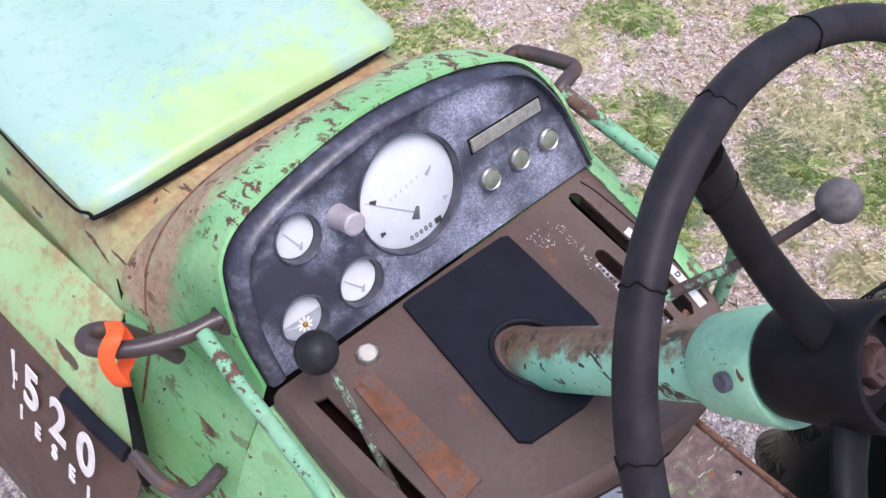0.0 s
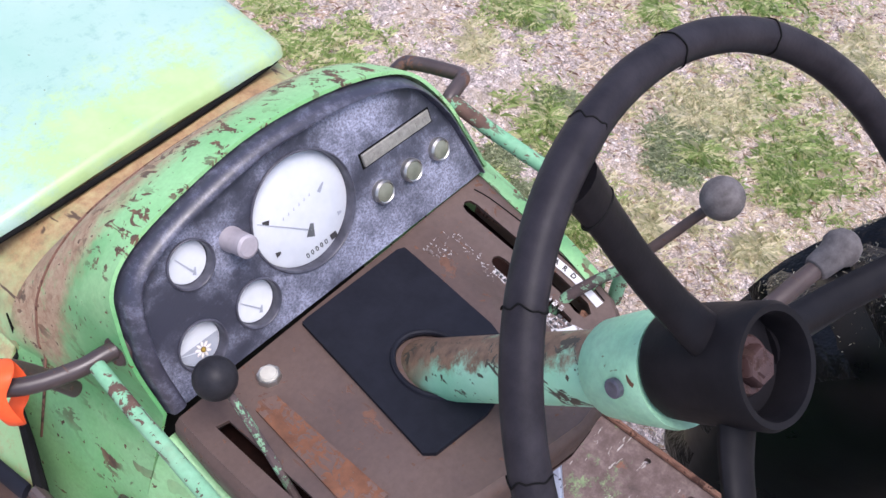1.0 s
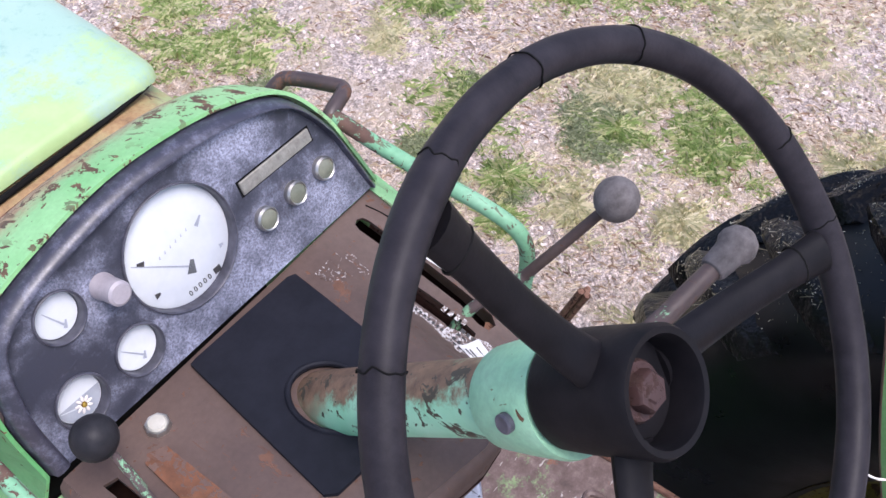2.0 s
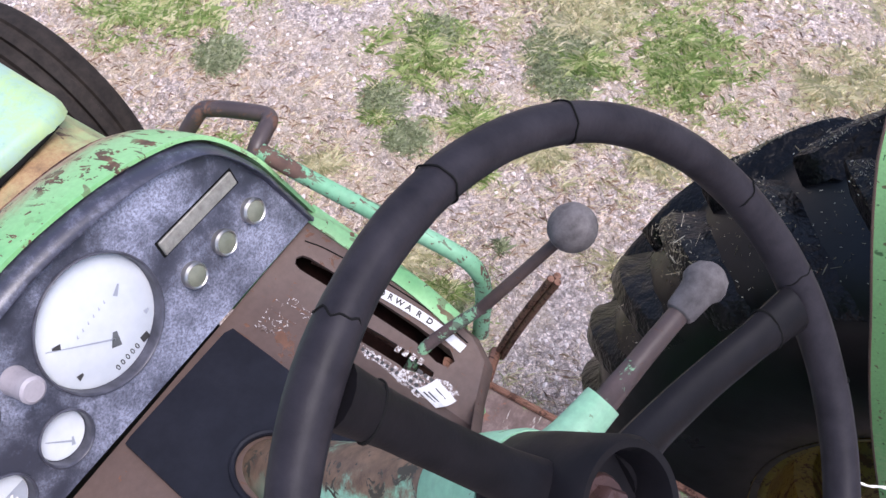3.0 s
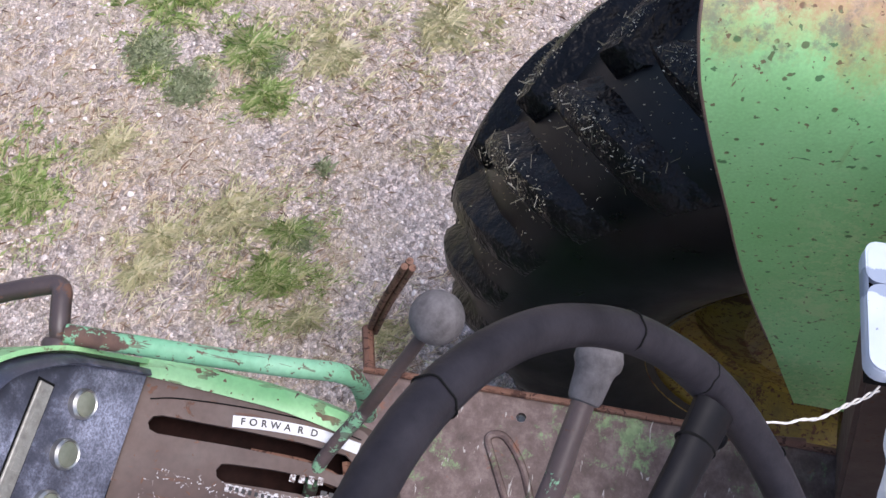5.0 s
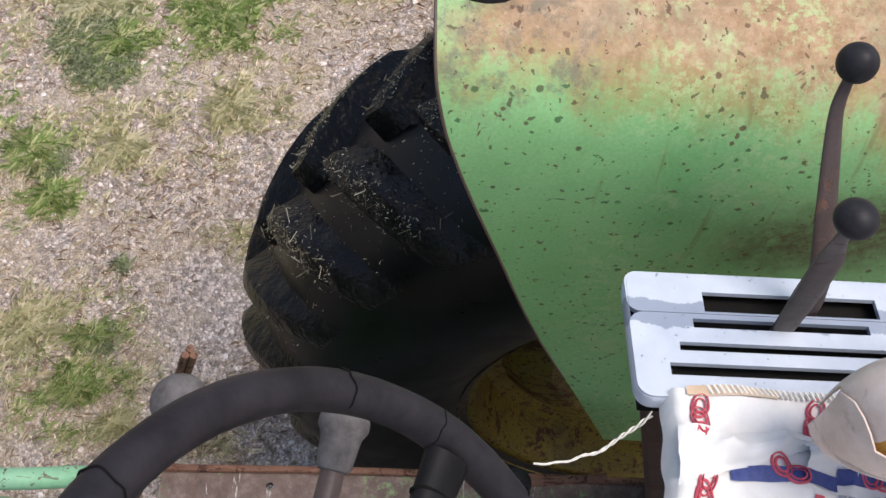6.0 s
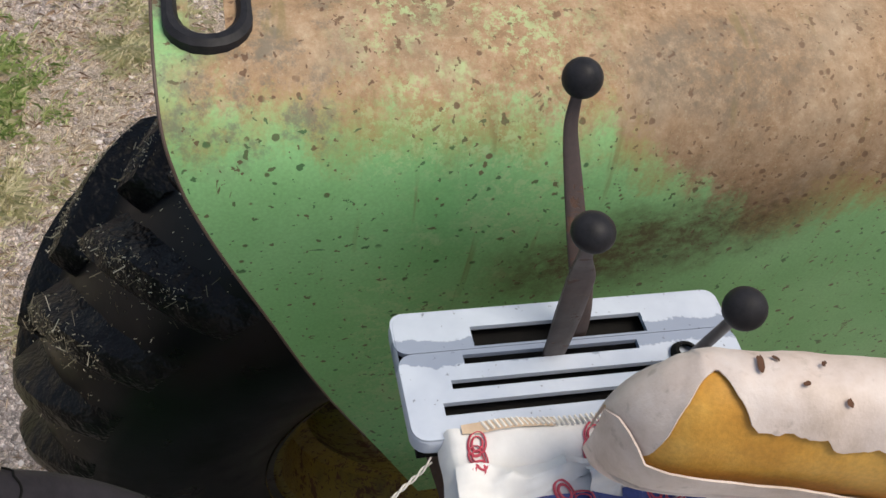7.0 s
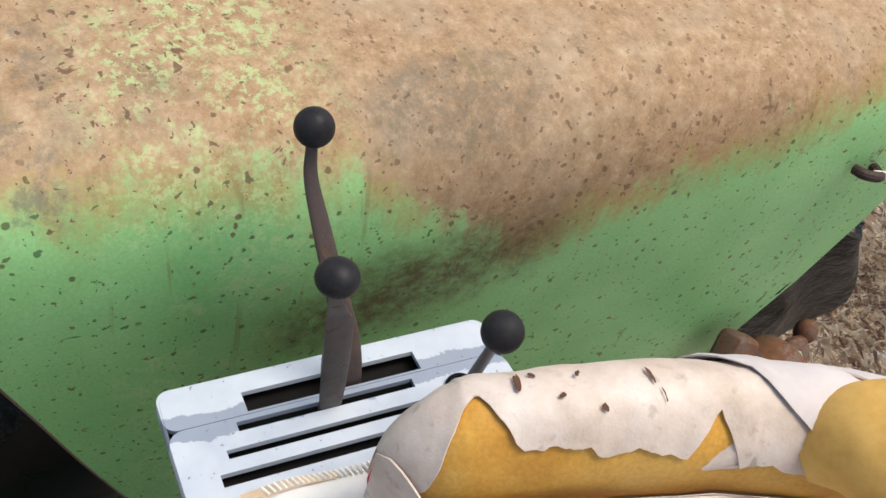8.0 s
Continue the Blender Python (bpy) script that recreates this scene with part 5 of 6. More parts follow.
flange_end = [p.copy() for p in rows[0]]
part("side_flange", sheet(rows, 0.004), m_frame, TRACTOR, "rusty green flange above the stripe", 60)
# black line along the crevice, thicker lower down
bm = bmesh.new()
tube(bm, [(-0.236, 0.226, 1.72)] + [p + Vector((0, -0.003, -0.004)) for p in flange_end] + [(-0.318, 0.10, 1.56)], [0.001, 0.002, 0.003, 0.004, 0.006, 0.007, 0.007, 0.006], 8, 4)
part("crevice", bm, m_crack, TRACTOR, "dark line along the crevice behind the flange")
SP = Matrix.Translation((-0.3515, 0.245, 1.535)) @ Matrix.Rotation(radians(-93), 4, "Z") @ Matrix.Rotation(radians(69), 4, "X") @ Matrix.Rotation(radians(9), 4, "Z") @ Matrix.Translation((-0.012, 0.004, 0.005))
for k, ch in enumerate("4520"):
    part("numeral", text_mesh(ch, 0.076, SP @ Matrix.Translation((-0.029 + (k - 1) * (0.062 if k else 0.053), 0.014, 0.002)), 0.0008, 1.0, 0.0018), m_letter, side_panel, "white block numeral")
for k, ch in enumerate("DIESEL"):
    part("letter", text_mesh(ch, 0.028, SP @ Matrix.Translation((-0.013 + (k - 2) * 0.040, -0.034, 0.002)), 0.0008, 1.0, 0.0006), m_letter, side_panel, "small white letter")
bm = bmesh.new()
tube(bm, [(-0.330, 0.235, 1.587), (-0.327, 0.18, 1.592), (-0.322, 0.12, 1.598)], 0.010, 10, 4, flat=0.5)
part("hood_strap", bm, m_pad, TRACTOR, "black rubber hood strap")
bm = bmesh.new()
tube(bm, [(-0.315, 0.115, 1.60), (-0.312, 0.07, 1.595), (-0.295, 0.035, 1.60), (-0.262, 0.03, 1.62)], 0.008, 10, 5)
part("strap_hook", bm, m_pipe, TRACTOR, "brown steel strap hook")

# ---- right rear wheel ----
AX = Vector((0, -1.03, 0.70))
RT = 0.87
X0, X1 = 0.705, 1.19
XM = (X0 + X1) / 2
tyre_wheel = Unit("rear_wheel", "large black lugged rear tyre on a yellow wheel")
EDGE = ((0.47, 0.055), (0.54, 0.018), (0.64, 0.0), (0.74, 0.008), (0.785, 0.03), (0.82, 0.065), (0.848, 0.12), (0.864, 0.18), (RT, (X1 - X0) / 2))


def tread_r(e):
    """Radius of the tyre's skin at a distance in from its widest point."""
    for (r0, e0), (r1, e1) in zip(EDGE[2:], EDGE[3:]):
        if e <= e1:
            return r0 + (r1 - r0) * max(0.0, e - e0) / (e1 - e0)
    return RT


prof = [(r, X0 + e) for r, e in EDGE]
prof = prof + [(r, 2 * XM - x) for r, x in prof[::-1][1:]]
bm = bmesh.new()
lathe(bm, prof, (1, 0, 0), (0, AX.y, AX.z), 72)
tyre = part("tyre", bm, m_tyre, tyre_wheel, "black rubber tyre with dusty treads", 60)


def lug_rubber():
    k = Nodes("dusty_lug_rubber", 0.32, spec=0.19)
    c = k.ramp(k.noise(20, 5), (0.3, (0.003, 0.003, 0.0035)), (0.7, (0.010, 0.0095, 0.0105)))
    dust = k.math("MULTIPLY", k.step(k.noise(330, 3, 0.7), 0.55, 0.68), k.step(k.noise(14, 3), 0.42, 0.6))
    k.color(k.mix(k.math("MULTIPLY", dust, 0.2), c, (0.16, 0.145, 0.12)))
    lumps = k.bump(k.noise(14, 4, 0.6), 0.7, 0.03)
    k.bump(k.noise(120, 4), 0.35, 0.002, lumps)
    return k.m


m_lug = lug_rubber()


def lug_mesh(full=False):
    """One curved tread bar, from the shoulder in to the middle, about the wheel's axle at angle 0."""
    bm = bmesh.new()
    rows = []
    for i in range(10):
        f = min(1.0, i / 8)
        x = -0.215 + 0.2 * f + (0.024 if i == 9 else 0.0)
        a = 0.085 - 0.19 * (f ** 0.85)
        crown = tread_r(x + (X1 - X0) / 2)
        low = crown - 0.02
        top = crown + (0.008, 0.020, 0.030, 0.037, 0.041, 0.043, 0.044, 0.044, 0.042, 0.006)[i]
        if full:
            top = crown + (0.006 if i == 9 else 0.042 if i else 0.02)
        w0, w1 = 0.056, 0.038
        if i > 7:
            w1 *= 0.85 if i == 8 else 0.6
            w0 *= 0.9 if i == 8 else 0.7
        row = []
        for da, r in ((-w0 * 0.85, low), (-w1 * 0.9, top - 0.010), (-w1 * 0.68, top), (w1 * 0.45, top + 0.001), (w1 * 0.75, top - 0.007), (w0 * 0.95, low + 0.026), (w0 * 1.75, low + 0.008)):
            t = a + da / RT
            row.append(Vector((x, r * math.cos(t), r * math.sin(t))))
        rows.append(row)
    vs = grid(bm, rows)
    bm.faces.new(vs[0])
    bm.faces.new(vs[-1][::-1])
    bmesh.ops.bevel(bm, geom=[e for e in bm.edges if e.is_boundary is False and e.calc_face_angle(0) > 0.6], offset=0.004, segments=1, affect="EDGES")
    return bm


left_lug = sharpen(mesh_of("lug", lug_mesh(), m_lug), 45)
bm = lug_mesh(True)
bmesh.ops.scale(bm, vec=(-1, 1, 1), verts=bm.verts)
right_lug = sharpen(mesh_of("lug", bm, m_lug), 45)
NL, LUG_TURN = 28, 0.30
for i in range(NL):
    for me, ph in ((left_lug, 0.0), (right_lug, 0.5)):
        lug = new("lug", me)
        lug.parent = tyre
        lug.matrix_basis = Matrix.Translation((XM, AX.y, AX.z)) @ Matrix.Rotation(2 * math.pi * (i + ph) / NL + LUG_TURN, 4, "X")
bm = bmesh.new()
lathe(bm, [(0.485, X0 + 0.045), (0.48, X0 + 0.06), (0.455, X0 + 0.065), (0.445, X0 + 0.10), (0.435, X0 + 0.16), (0.40, X0 + 0.17), (0.36, X0 + 0.14), (0.30, X0 + 0.13), (0.22, X0 + 0.17), (0.12, X0 + 0.17), (0.12, X0 - 0.3)], (1, 0, 0), (0, AX.y, AX.z), 64)
part("wheel_disc", bm, m_yellow, tyre_wheel, "dirty yellow steel wheel, its shade painted in")
# chaff on the tread
vs, fs = [], []
for i in range(4200):
    a = rng.uniform(0.1, 1.3)
    x = rng.uniform(0.02, 0.19) * rng.choice((-1, 1))
    base_r = tread_r((X1 - X0) / 2 - abs(x)) + (0.045 if rng.uniform() < 0.72 else 0.002)
    if base_r > tread_r((X1 - X0) / 2 - abs(x)) + 0.01:
        k = round(a * NL / 6.283)
        a = (k + (0.0 if x < 0 else 0.5)) * 6.283 / NL + LUG_TURN + 0.085 - 0.19 * ((0.215 - abs(x)) / 0.2) ** 0.85 + rng.normal(0.004, 0.024)
    p = Vector((XM + x, AX.y + base_r * math.cos(a), AX.z + base_r * math.sin(a)))
    d = Vector(rng.normal(0, 1, 3)).normalized()
    w = d.orthogonal().normalized() * rng.uniform(0.0004, 0.0009)
    d = d * (rng.uniform(0.0006, 0.0028) if rng.uniform() < 0.93 else rng.uniform(0.005, 0.014))
    b = len(vs)
    vs += [p - d - w, p - d + w, p + d + w, p + d - w]
    fs.append((b, b + 1, b + 2, b + 3))
scatter("chaff", vs, fs, m_chaff, "dry straw chaff and dust on the tyre", "chaff")

# ---- right fender ----
fender = Unit("rear_fender", "green flat-topped fender, its top rusted brown and spotted")
FX, FT = 0.662, 1.782
SEC = [(0.0, -1.0), (0.0, -0.8), (0.0, -0.6), (0.0, -0.42), (0.0, -0.30), (0.001, -0.20), (0.005, -0.14), (0.014, -0.09), (0.030, -0.052), (0.052, -0.026), (0.08, -0.010), (0.115, -0.002), (0.16, 0.0), (0.22, 0.0), (0.30, 0.0), (0.38, -0.001), (0.46, -0.003), (0.53, -0.008), (0.56, -0.03), (0.565, -0.07)]


def front_edge(z):
    """Where the inner sheet's front border runs at a height."""
    pts = ((0.6, -0.88), (0.9, -0.752), (1.0, -0.71), (1.17, -0.635), (1.32, -0.578), (1.41, -0.548), (1.58, -0.488), (1.68, -0.455), (1.74, -0.440), (1.80, -0.434))
    for (z0, y0), (z1, y1) in zip(pts, pts[1:]):
        if z <= z1:
            return y0 + (y1 - y0) * max(0.0, z - z0) / (z1 - z0)
    return pts[-1][1]


def rear_edge(z):
    pts = ((0.6, -1.40), (0.9, -1.535), (1.16, -1.653), (1.30, -1.723), (1.467, -1.784), (1.65, -1.84), (1.80, -1.86))
    for (z0, y0), (z1, y1) in zip(pts, pts[1:]):
        if z <= z1:
            return y0 + (y1 - y0) * max(0.0, z - z0) / (z1 - z0)
    return pts[-1][1]


WIN = (0.775, 0.99, -0.531, -0.449)
rows = []
dense = [(p.x, p.y) for p in catmull([(x, z, 0) for x, z in SEC], 3)]
for dx, dz in dense:
    z = FT + dz
    a, b = front_edge(z), rear_edge(z)
    rows.append([Vector((FX + dx + 0.002 * noise.noise((dx * 8, k, 0)), a + (b - a) * k / 40, z + 0.004 * noise.noise((dx * 5, k * 0.2, 4)))) for k in range(41)])
bm = sheet(rows, 0.004)
cut = [f for f in bm.faces if WIN[0] + 0.01 < f.calc_center_median().x < WIN[1] - 0.01 and WIN[2] + 0.008 < f.calc_center_median().y < WIN[3] - 0.008 and f.calc_center_median().z > 1.7]
bmesh.ops.delete(bm, geom=cut, context="FACES")
part("fender_sheet", bm, m_fender, fender, "spotted green and rust sheet", 60)
# rolled bead on the front border
bm = bmesh.new()
tube(bm, [Vector((FX + dx, front_edge(FT + dz) + 0.001, FT + dz)) for dx, dz in dense[4::2]], 0.0018, 8, 2)
part("edge_bead", bm, m_brown, fender, "thin rusty rolled edge")
# black gasketed slot in the top
bm = bmesh.new()
cx, cy = (WIN[0] + WIN[1]) / 2, (WIN[2] + WIN[3]) / 2
ringp = rounded(WIN[0], WIN[2], WIN[1], WIN[3], 0.038, 5)
prof = ((0.006, -0.004), (0.005, 0.007), (-0.002, 0.011), (-0.010, 0.010), (-0.016, 0.004), (-0.017, -0.03))
rr = []
for x, y in ringp:
    d = Vector((x - cx, y - cy))
    ix, iy = max(-1, min(1, (x - cx) / 0.07)), (y - cy) / 0.041
    n2 = Vector((ix if abs(x - cx) > 0.068 else 0, iy)).normalized()
    rr.append([Vector((x + n2.x * a, y + n2.y * a, FT + b)) for a, b in prof])
rr.append(rr[0])
grid(bm, rr)
part("slot_gasket", bm, m_knob, fender, "black rubber lined slot")
# fender light bracket stub and rear hook with wire
bm = bmesh.new()
tube(bm, [(FX - 0.004, -1.66, 1.60), (FX - 0.02, -1.665, 1.604), (FX - 0.026, -1.69, 1.60), (FX - 0.004, -1.70, 1.594)], 0.008, 10)
part("hook", bm, m_bolt, fender, "rusty hook on the sheet")
bm = bmesh.new()
tube(bm, [(FX - 0.02, -1.68, 1.607), (FX - 0.03, -1.74, 1.60), (FX - 0.03, -1.82, 1.585)], 0.002, 6)
part("wire", bm, m_twine, fender, "pale wire")
inner = catmull([(0.674, -1.56, 1.0), (0.674, -1.66, 1.20), (0.674, -1.71, 1.30), (0.672, -1.77, 1.40)], 5)
outer = catmull([(0.70, -1.86, 0.98), (0.70, -1.955, 1.06), (0.695, -1.945, 1.19), (0.68, -1.845, 1.385)], 5)
rows = []
for k, (a, e) in enumerate(zip(inner, outer)):
    rows.append([a.lerp(e, j / 6) + Vector((0.014 * math.sin(j * 1.1 + k * 0.5), 0.006 * noise.noise((k * 0.9, j, 3)), 0)) for j in range(7)])
part("mud_flap", sheet(rows, 0.010), m_lug, fender, "cracked black rubber mud flap", 60)
hinge = Unit("rear_bracket", "rusty cast bracket and pin behind the seat")
bm = bmesh.new()
lathe(bm, [(0.0, 0.05), (0.03, 0.048), (0.05, 0.035), (0.055, 0.01), (0.052, -0.04), (0.04, -0.05), (0.0, -0.05)], (0.5, -0.8, 0.2), (0.575, -1.675, 1.185), 20)
part("drum", bm, m_patch, hinge, "rounded rusty casting")
bm = bmesh.new()
for m, s in ((pose(0.605, -1.60, 1.225, 40, 20, 20), (0.05, 0.08, 0.07)), (pose(0.60, -1.60, 1.18, 10, 0, 40), (0.06, 0.10, 0.06)), (pose(0.62, -1.80, 1.12, 0, 40, 0), (0.03, 0.05, 0.06))):
    block(bm, m, s, 0.018, 3)
    part("casting", bm, m_patch, hinge, "lobed rusty casting with green paint")
    bm = bmesh.new()
tube(bm, [(0.59, -1.72, 1.15), (0.615, -1.79, 1.12), (0.63, -1.82, 1.10)], [0.02, 0.018, 0.012], 12)
part("pin", bm, m_railgreen, hinge, "chipped green pin")
bm = bmesh.new()
ball(bm, (0.65, -1.84, 1.13), 0.022, 16, 1.2)
part("boss", bm, m_patch, hinge)

# ---- hydraulic lever console ----
box = Unit("lever_console", "pale blue-white lever console with four long slots")
BM = Matrix.Translation((0.475, -0.833, 1.632)) @ Matrix.Rotation(radians(10), 4, "Y")


def bslot(x, a, b, w):
    return [(x - w / 2, a), (x + w / 2, a), (x + w / 2, b), (x - w / 2, b)]


part("top_plate", plate(rounded(-0.080, -0.181, 0.0225, 0.182, 0.016), [bslot(0.0105, -0.072, 0.115, 0.0115), bslot(-0.019, -0.11, 0.133, 0.0105), bslot(-0.047, -0.13, 0.146, 0.0145)], 0.006, BM), m_caseblue, box, "pale blue slotted top")
part("outer_plate", plate(rounded(0.0240, -0.181, 0.0765, 0.182, 0.014), [bslot(0.0395, -0.088, 0.100, 0.0255)], 0.006, BM @ Matrix.Translation((0, 0, -0.001))), m_caseblue, box, "pale blue outer half of the top")
bm = bmesh.new()
rows = []
for d, z in ((-0.002, -0.0005), (0.0005, -0.004), (0.001, -0.012), (0.0, -0.022), (-0.010, -0.026)):
    loop_ = rounded(-0.080 - d, -0.181 - d, 0.0765 + d, 0.182 + d, 0.017)
    rows.append([BM @ Vector((x, y, z)) for x, y in loop_])
grid(bm, rows, closed=True)
part("shell", bm, m_caseblue, box, "pale blue side rim")
bm = bmesh.new()
for z0, y0, y1 in ((1.0, -0.815, -0.99), (1.577, -0.669, -0.995)):
    ring4 = [bm.verts.new(p) for p in ((0.43, y0, z0), (0.525, y0, z0), (0.525, y1, z0), (0.43, y1, z0))]
    if z0 == 1.0:
        low4 = ring4
for k in range(4):
    bm.faces.new((low4[k], low4[(k + 1) % 4], ring4[(k + 1) % 4], ring4[k]))
bm.faces.new(low4[::-1])
bm.faces.new(ring4)
bmesh.ops.bevel(bm, geom=list(bm.edges), offset=0.006, segments=2, affect="EDGES")
part("pedestal", bm, m_brown, box, "dark rusty pedestal")
# near-black block added as the shade inside the lever slots
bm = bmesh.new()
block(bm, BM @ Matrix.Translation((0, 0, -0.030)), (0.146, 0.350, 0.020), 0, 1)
part("slot_shade", bm, m_dark, box)


def flat_lever(name, pts, widths, knob, r, label, squash=1.0):
    lv = Unit(name, label)
    bm = bmesh.new()
    rings = tube(bm, pts, widths, 16, 5, flat=0.30, up=(0, 1, 0.1))
    for ring in rings:
        mid = sum((v.co for v in ring), Vector()) / len(ring)
        for k, v in enumerate(ring):
            # square the oval up into a bar of flat steel
            a = 2 * math.pi * k / 16
            v.co = mid + (v.co - mid) * (1 + 0.22 * math.sin(2 * a) ** 2)
    part("blade", bm, m_blade, lv, "flat brown steel blade")
    bm = bmesh.new()
    ball(bm, knob, r, 24, squash)
    part("knob", bm, m_knob, lv, "black ball knob")


flat_lever("hydraulic_lever", [(0.505, -0.842, 1.56), (0.508, -0.842, 1.63), (0.524, -0.838, 1.685), (0.556, -0.829, 1.735), (0.592, -0.822, 1.782), (0.620, -0.817, 1.820), (0.634, -0.819, 1.845), (0.641, -0.822, 1.865)], [0.0125, 0.0125, 0.0120, 0.0105, 0.0090, 0.0070, 0.0058, 0.0054], (0.642, -0.822, 1.868), 0.0196, "long brown blade lever with black ball knob")
flat_lever("hydraulic_lever", [(0.484, -0.814, 1.56), (0.483, -0.812, 1.64), (0.480, -0.806, 1.72), (0.477, -0.800, 1.785), (0.472, -0.793, 1.815), (0.464, -0.785, 1.845), (0.456, -0.778, 1.885)], [0.0115, 0.0118, 0.0135, 0.0130, 0.0095, 0.0065, 0.0056], (0.455, -0.777, 1.895), 0.0188, "brown blade lever with worn black ball knob", 0.82)
lv = Unit("detent_lever", "short steel rod lever with black ball knob")
bm = bmesh.new()
tube(bm, [(0.462, -0.948, 1.60), (0.450, -0.945, 1.67), (0.427, -0.939, 1.796)], [0.007, 0.0062, 0.0055], 12, 4)
part("rod", bm, m_pipe, lv)
bm = bmesh.new()
ball(bm, (0.427, -0.939, 1.796), 0.0205, 24)
part("knob", bm, m_knob, lv, "black ball knob")
bm = bmesh.new()
lathe(bm, [(0.014, 0.0), (0.016, 0.006), (0.012, 0.012), (0.008, 0.012)], (0.17, 0, 1), (0.464, -0.949, 1.632), 20)
part("collar", bm, m_crack, lv)

# ---- deck ----
deck = Unit("platform_deck", "rusty steel platform deck with worn green paint")


def deck_paint():
    """Trodden plate: mauve-brown primer with green left in patches and pale scuffs."""
    k = Nodes("trodden_deck_paint", 0.6)
    c = k.ramp(k.noise(26, 6, 0.75), (0.3, (0.055, 0.034, 0.028)), (0.5, (0.115, 0.075, 0.065)), (0.72, (0.22, 0.165, 0.15)))
    c = k.mix(k.math("MULTIPLY", k.step(k.noise(9, 6, 0.8), 0.54, 0.62), 0.8), c, k.ramp(k.noise(60, 4), (0.3, (0.09, 0.16, 0.06)), (0.7, (0.24, 0.36, 0.16))))
    c = k.mix(k.step(k.noise(14, 5, 0.7), 0.62, 0.68), c, (0.17, 0.07, 0.04))
    sc = k.step(k.noise(1, 3, 0.6, stretch=(25, 110, 60), dist=0.8), 0.66, 0.69)
    k.color(k.mix(k.math("MULTIPLY", sc, 0.8), c, (0.42, 0.39, 0.36)))
    k.bump(k.noise(60, 5, 0.7), 0.4, 0.002)
    return k.m


m_deck = deck_paint()
part("deck_plate", plate([(-0.5, -0.07), (0.505, -0.07), (0.515, -0.4), (0.515, -1.5), (-0.5, -1.5)], [circle(0.487, -0.235, 0.006, 10), circle(0.478, -0.33, 0.008, 10)], 0.012, pose(0, 0, 1.0)), m_deck, deck, "scuffed brown and green plate")
bm = bmesh.new()
tube(bm, [(0.508, -0.07, 1.004), (0.515, -0.4, 1.004), (0.515, -0.9, 1.004), (0.515, -1.5, 1.004)], 0.006, 8, 3)
part("deck_lip", bm, m_rust, deck, "straight rolled lip")
bm = bmesh.new()
tube(bm, [(0.34, -0.33, 1.003), (0.40, -0.30, 1.003), (0.435, -0.285, 1.003), (0.442, -0.31, 1.003), (0.40, -0.345, 1.003), (0.34, -0.37, 1.003)], 0.006, 8, 5)
part("pressed_rib", bm, m_deck, deck, "raised pressed rib")
bm = bmesh.new()
block(bm, pose(0, -0.4, 0.6), (0.5, 1.9, 0.74), 0.05, 2)
part("transmission_case", bm, m_green, TRACTOR, "dirty green transmission case under the deck")
bm = bmesh.new()
block(bm, pose(0.0, 0.9, 1.15), (0.44, 1.5, 0.9), 0.05, 2)
part("engine_block", bm, m_dark, TRACTOR, "dark engine block under the hood")
bm = bmesh.new()
lathe(bm, [(0.0, 0.2), (0.11, 0.2), (0.11, 0.8)], (1, 0, 0), (0, AX.y, AX.z), 24)
part("axle_housing", bm, m_green, TRACTOR, "dirty green rear axle housing")
# ribbed step post
bm = bmesh.new()
for k in range(3):
    a = 2 * math.pi * k / 3
    o = Vector((0.0065 * math.cos(a), 0.0065 * math.sin(a), 0))
    tube(bm, [Vector((0.603, -0.057, 0.93)) + o, Vector((0.59, -0.094, 1.10)) + o, Vector((0.573, -0.143, 1.295)) + o], 0.0055, 8, 3)
post = part("ribbed_rod", bm, m_rust, TRACTOR, "rust brown ribbed rod beside the deck")
bm = bmesh.new()
tube(bm, [(0.60, -0.05, 0.94), (0.50, -0.08, 0.985)], 0.010, 8, 1)
part("stay", bm, m_rust, post)
bm = bmesh.new()
block(bm, pose(0.068, -0.224, 1.50, -18, 8, 40), (0.075, 0.10, 0.018), 0.005, 3)
foot = part("foot_pedal", bm, m_paleblue, TRACTOR, "worn pale foot pedal below the console")
bm = bmesh.new()
block(bm, pose(0.070, -0.224, 1.455, -18, 8, 40), (0.05, 0.07, 0.06), 0.006, 2)
part("pedal_arm", bm, m_crack, foot)
# small hand knob by the pedestal
kn = Unit("clutch_knob", "black knob on a rusty rod by the pedestal")
bm = bmesh.new()
tube(bm, [(0.44, -0.70, 1.25), (0.43, -0.62, 1.255), (0.425, -0.585, 1.257)], 0.006, 8, 3)
part("rod", bm, m_rust, kn)
bm = bmesh.new()
ball(bm, (0.425, -0.58, 1.257), 0.02, 18)
part("ball", bm, m_knob, kn, "black ball")

# ---- front wheel ----
fw = Unit("front_wheel", "small worn black front tyre")
bm = bmesh.new()
prof = [(0.22, -0.08), (0.26, -0.115), (0.33, -0.13), (0.375, -0.115), (0.395, -0.09), (0.398, -0.055), (0.39, -0.05), (0.39, -0.04), (0.402, -0.035), (0.402, -0.006), (0.39, -0.004), (0.39, 0.004)]
prof = prof + [(r, -x) for r, x in prof[::-1][1:]]
lathe(bm, prof, (1, 0, 0), (0.87, 1.62, 0.20), 48)
part("tyre", bm, m_fronttyre, fw, "ribbed black front tyre", 40)
bm = bmesh.new()
lathe(bm, [(0.225, -0.08), (0.20, -0.06), (0.18, 0.0), (0.05, 0.0)], (1, 0, 0), (0.87, 1.62, 0.20), 32)
part("wheel_disc", bm, m_yellow, fw)

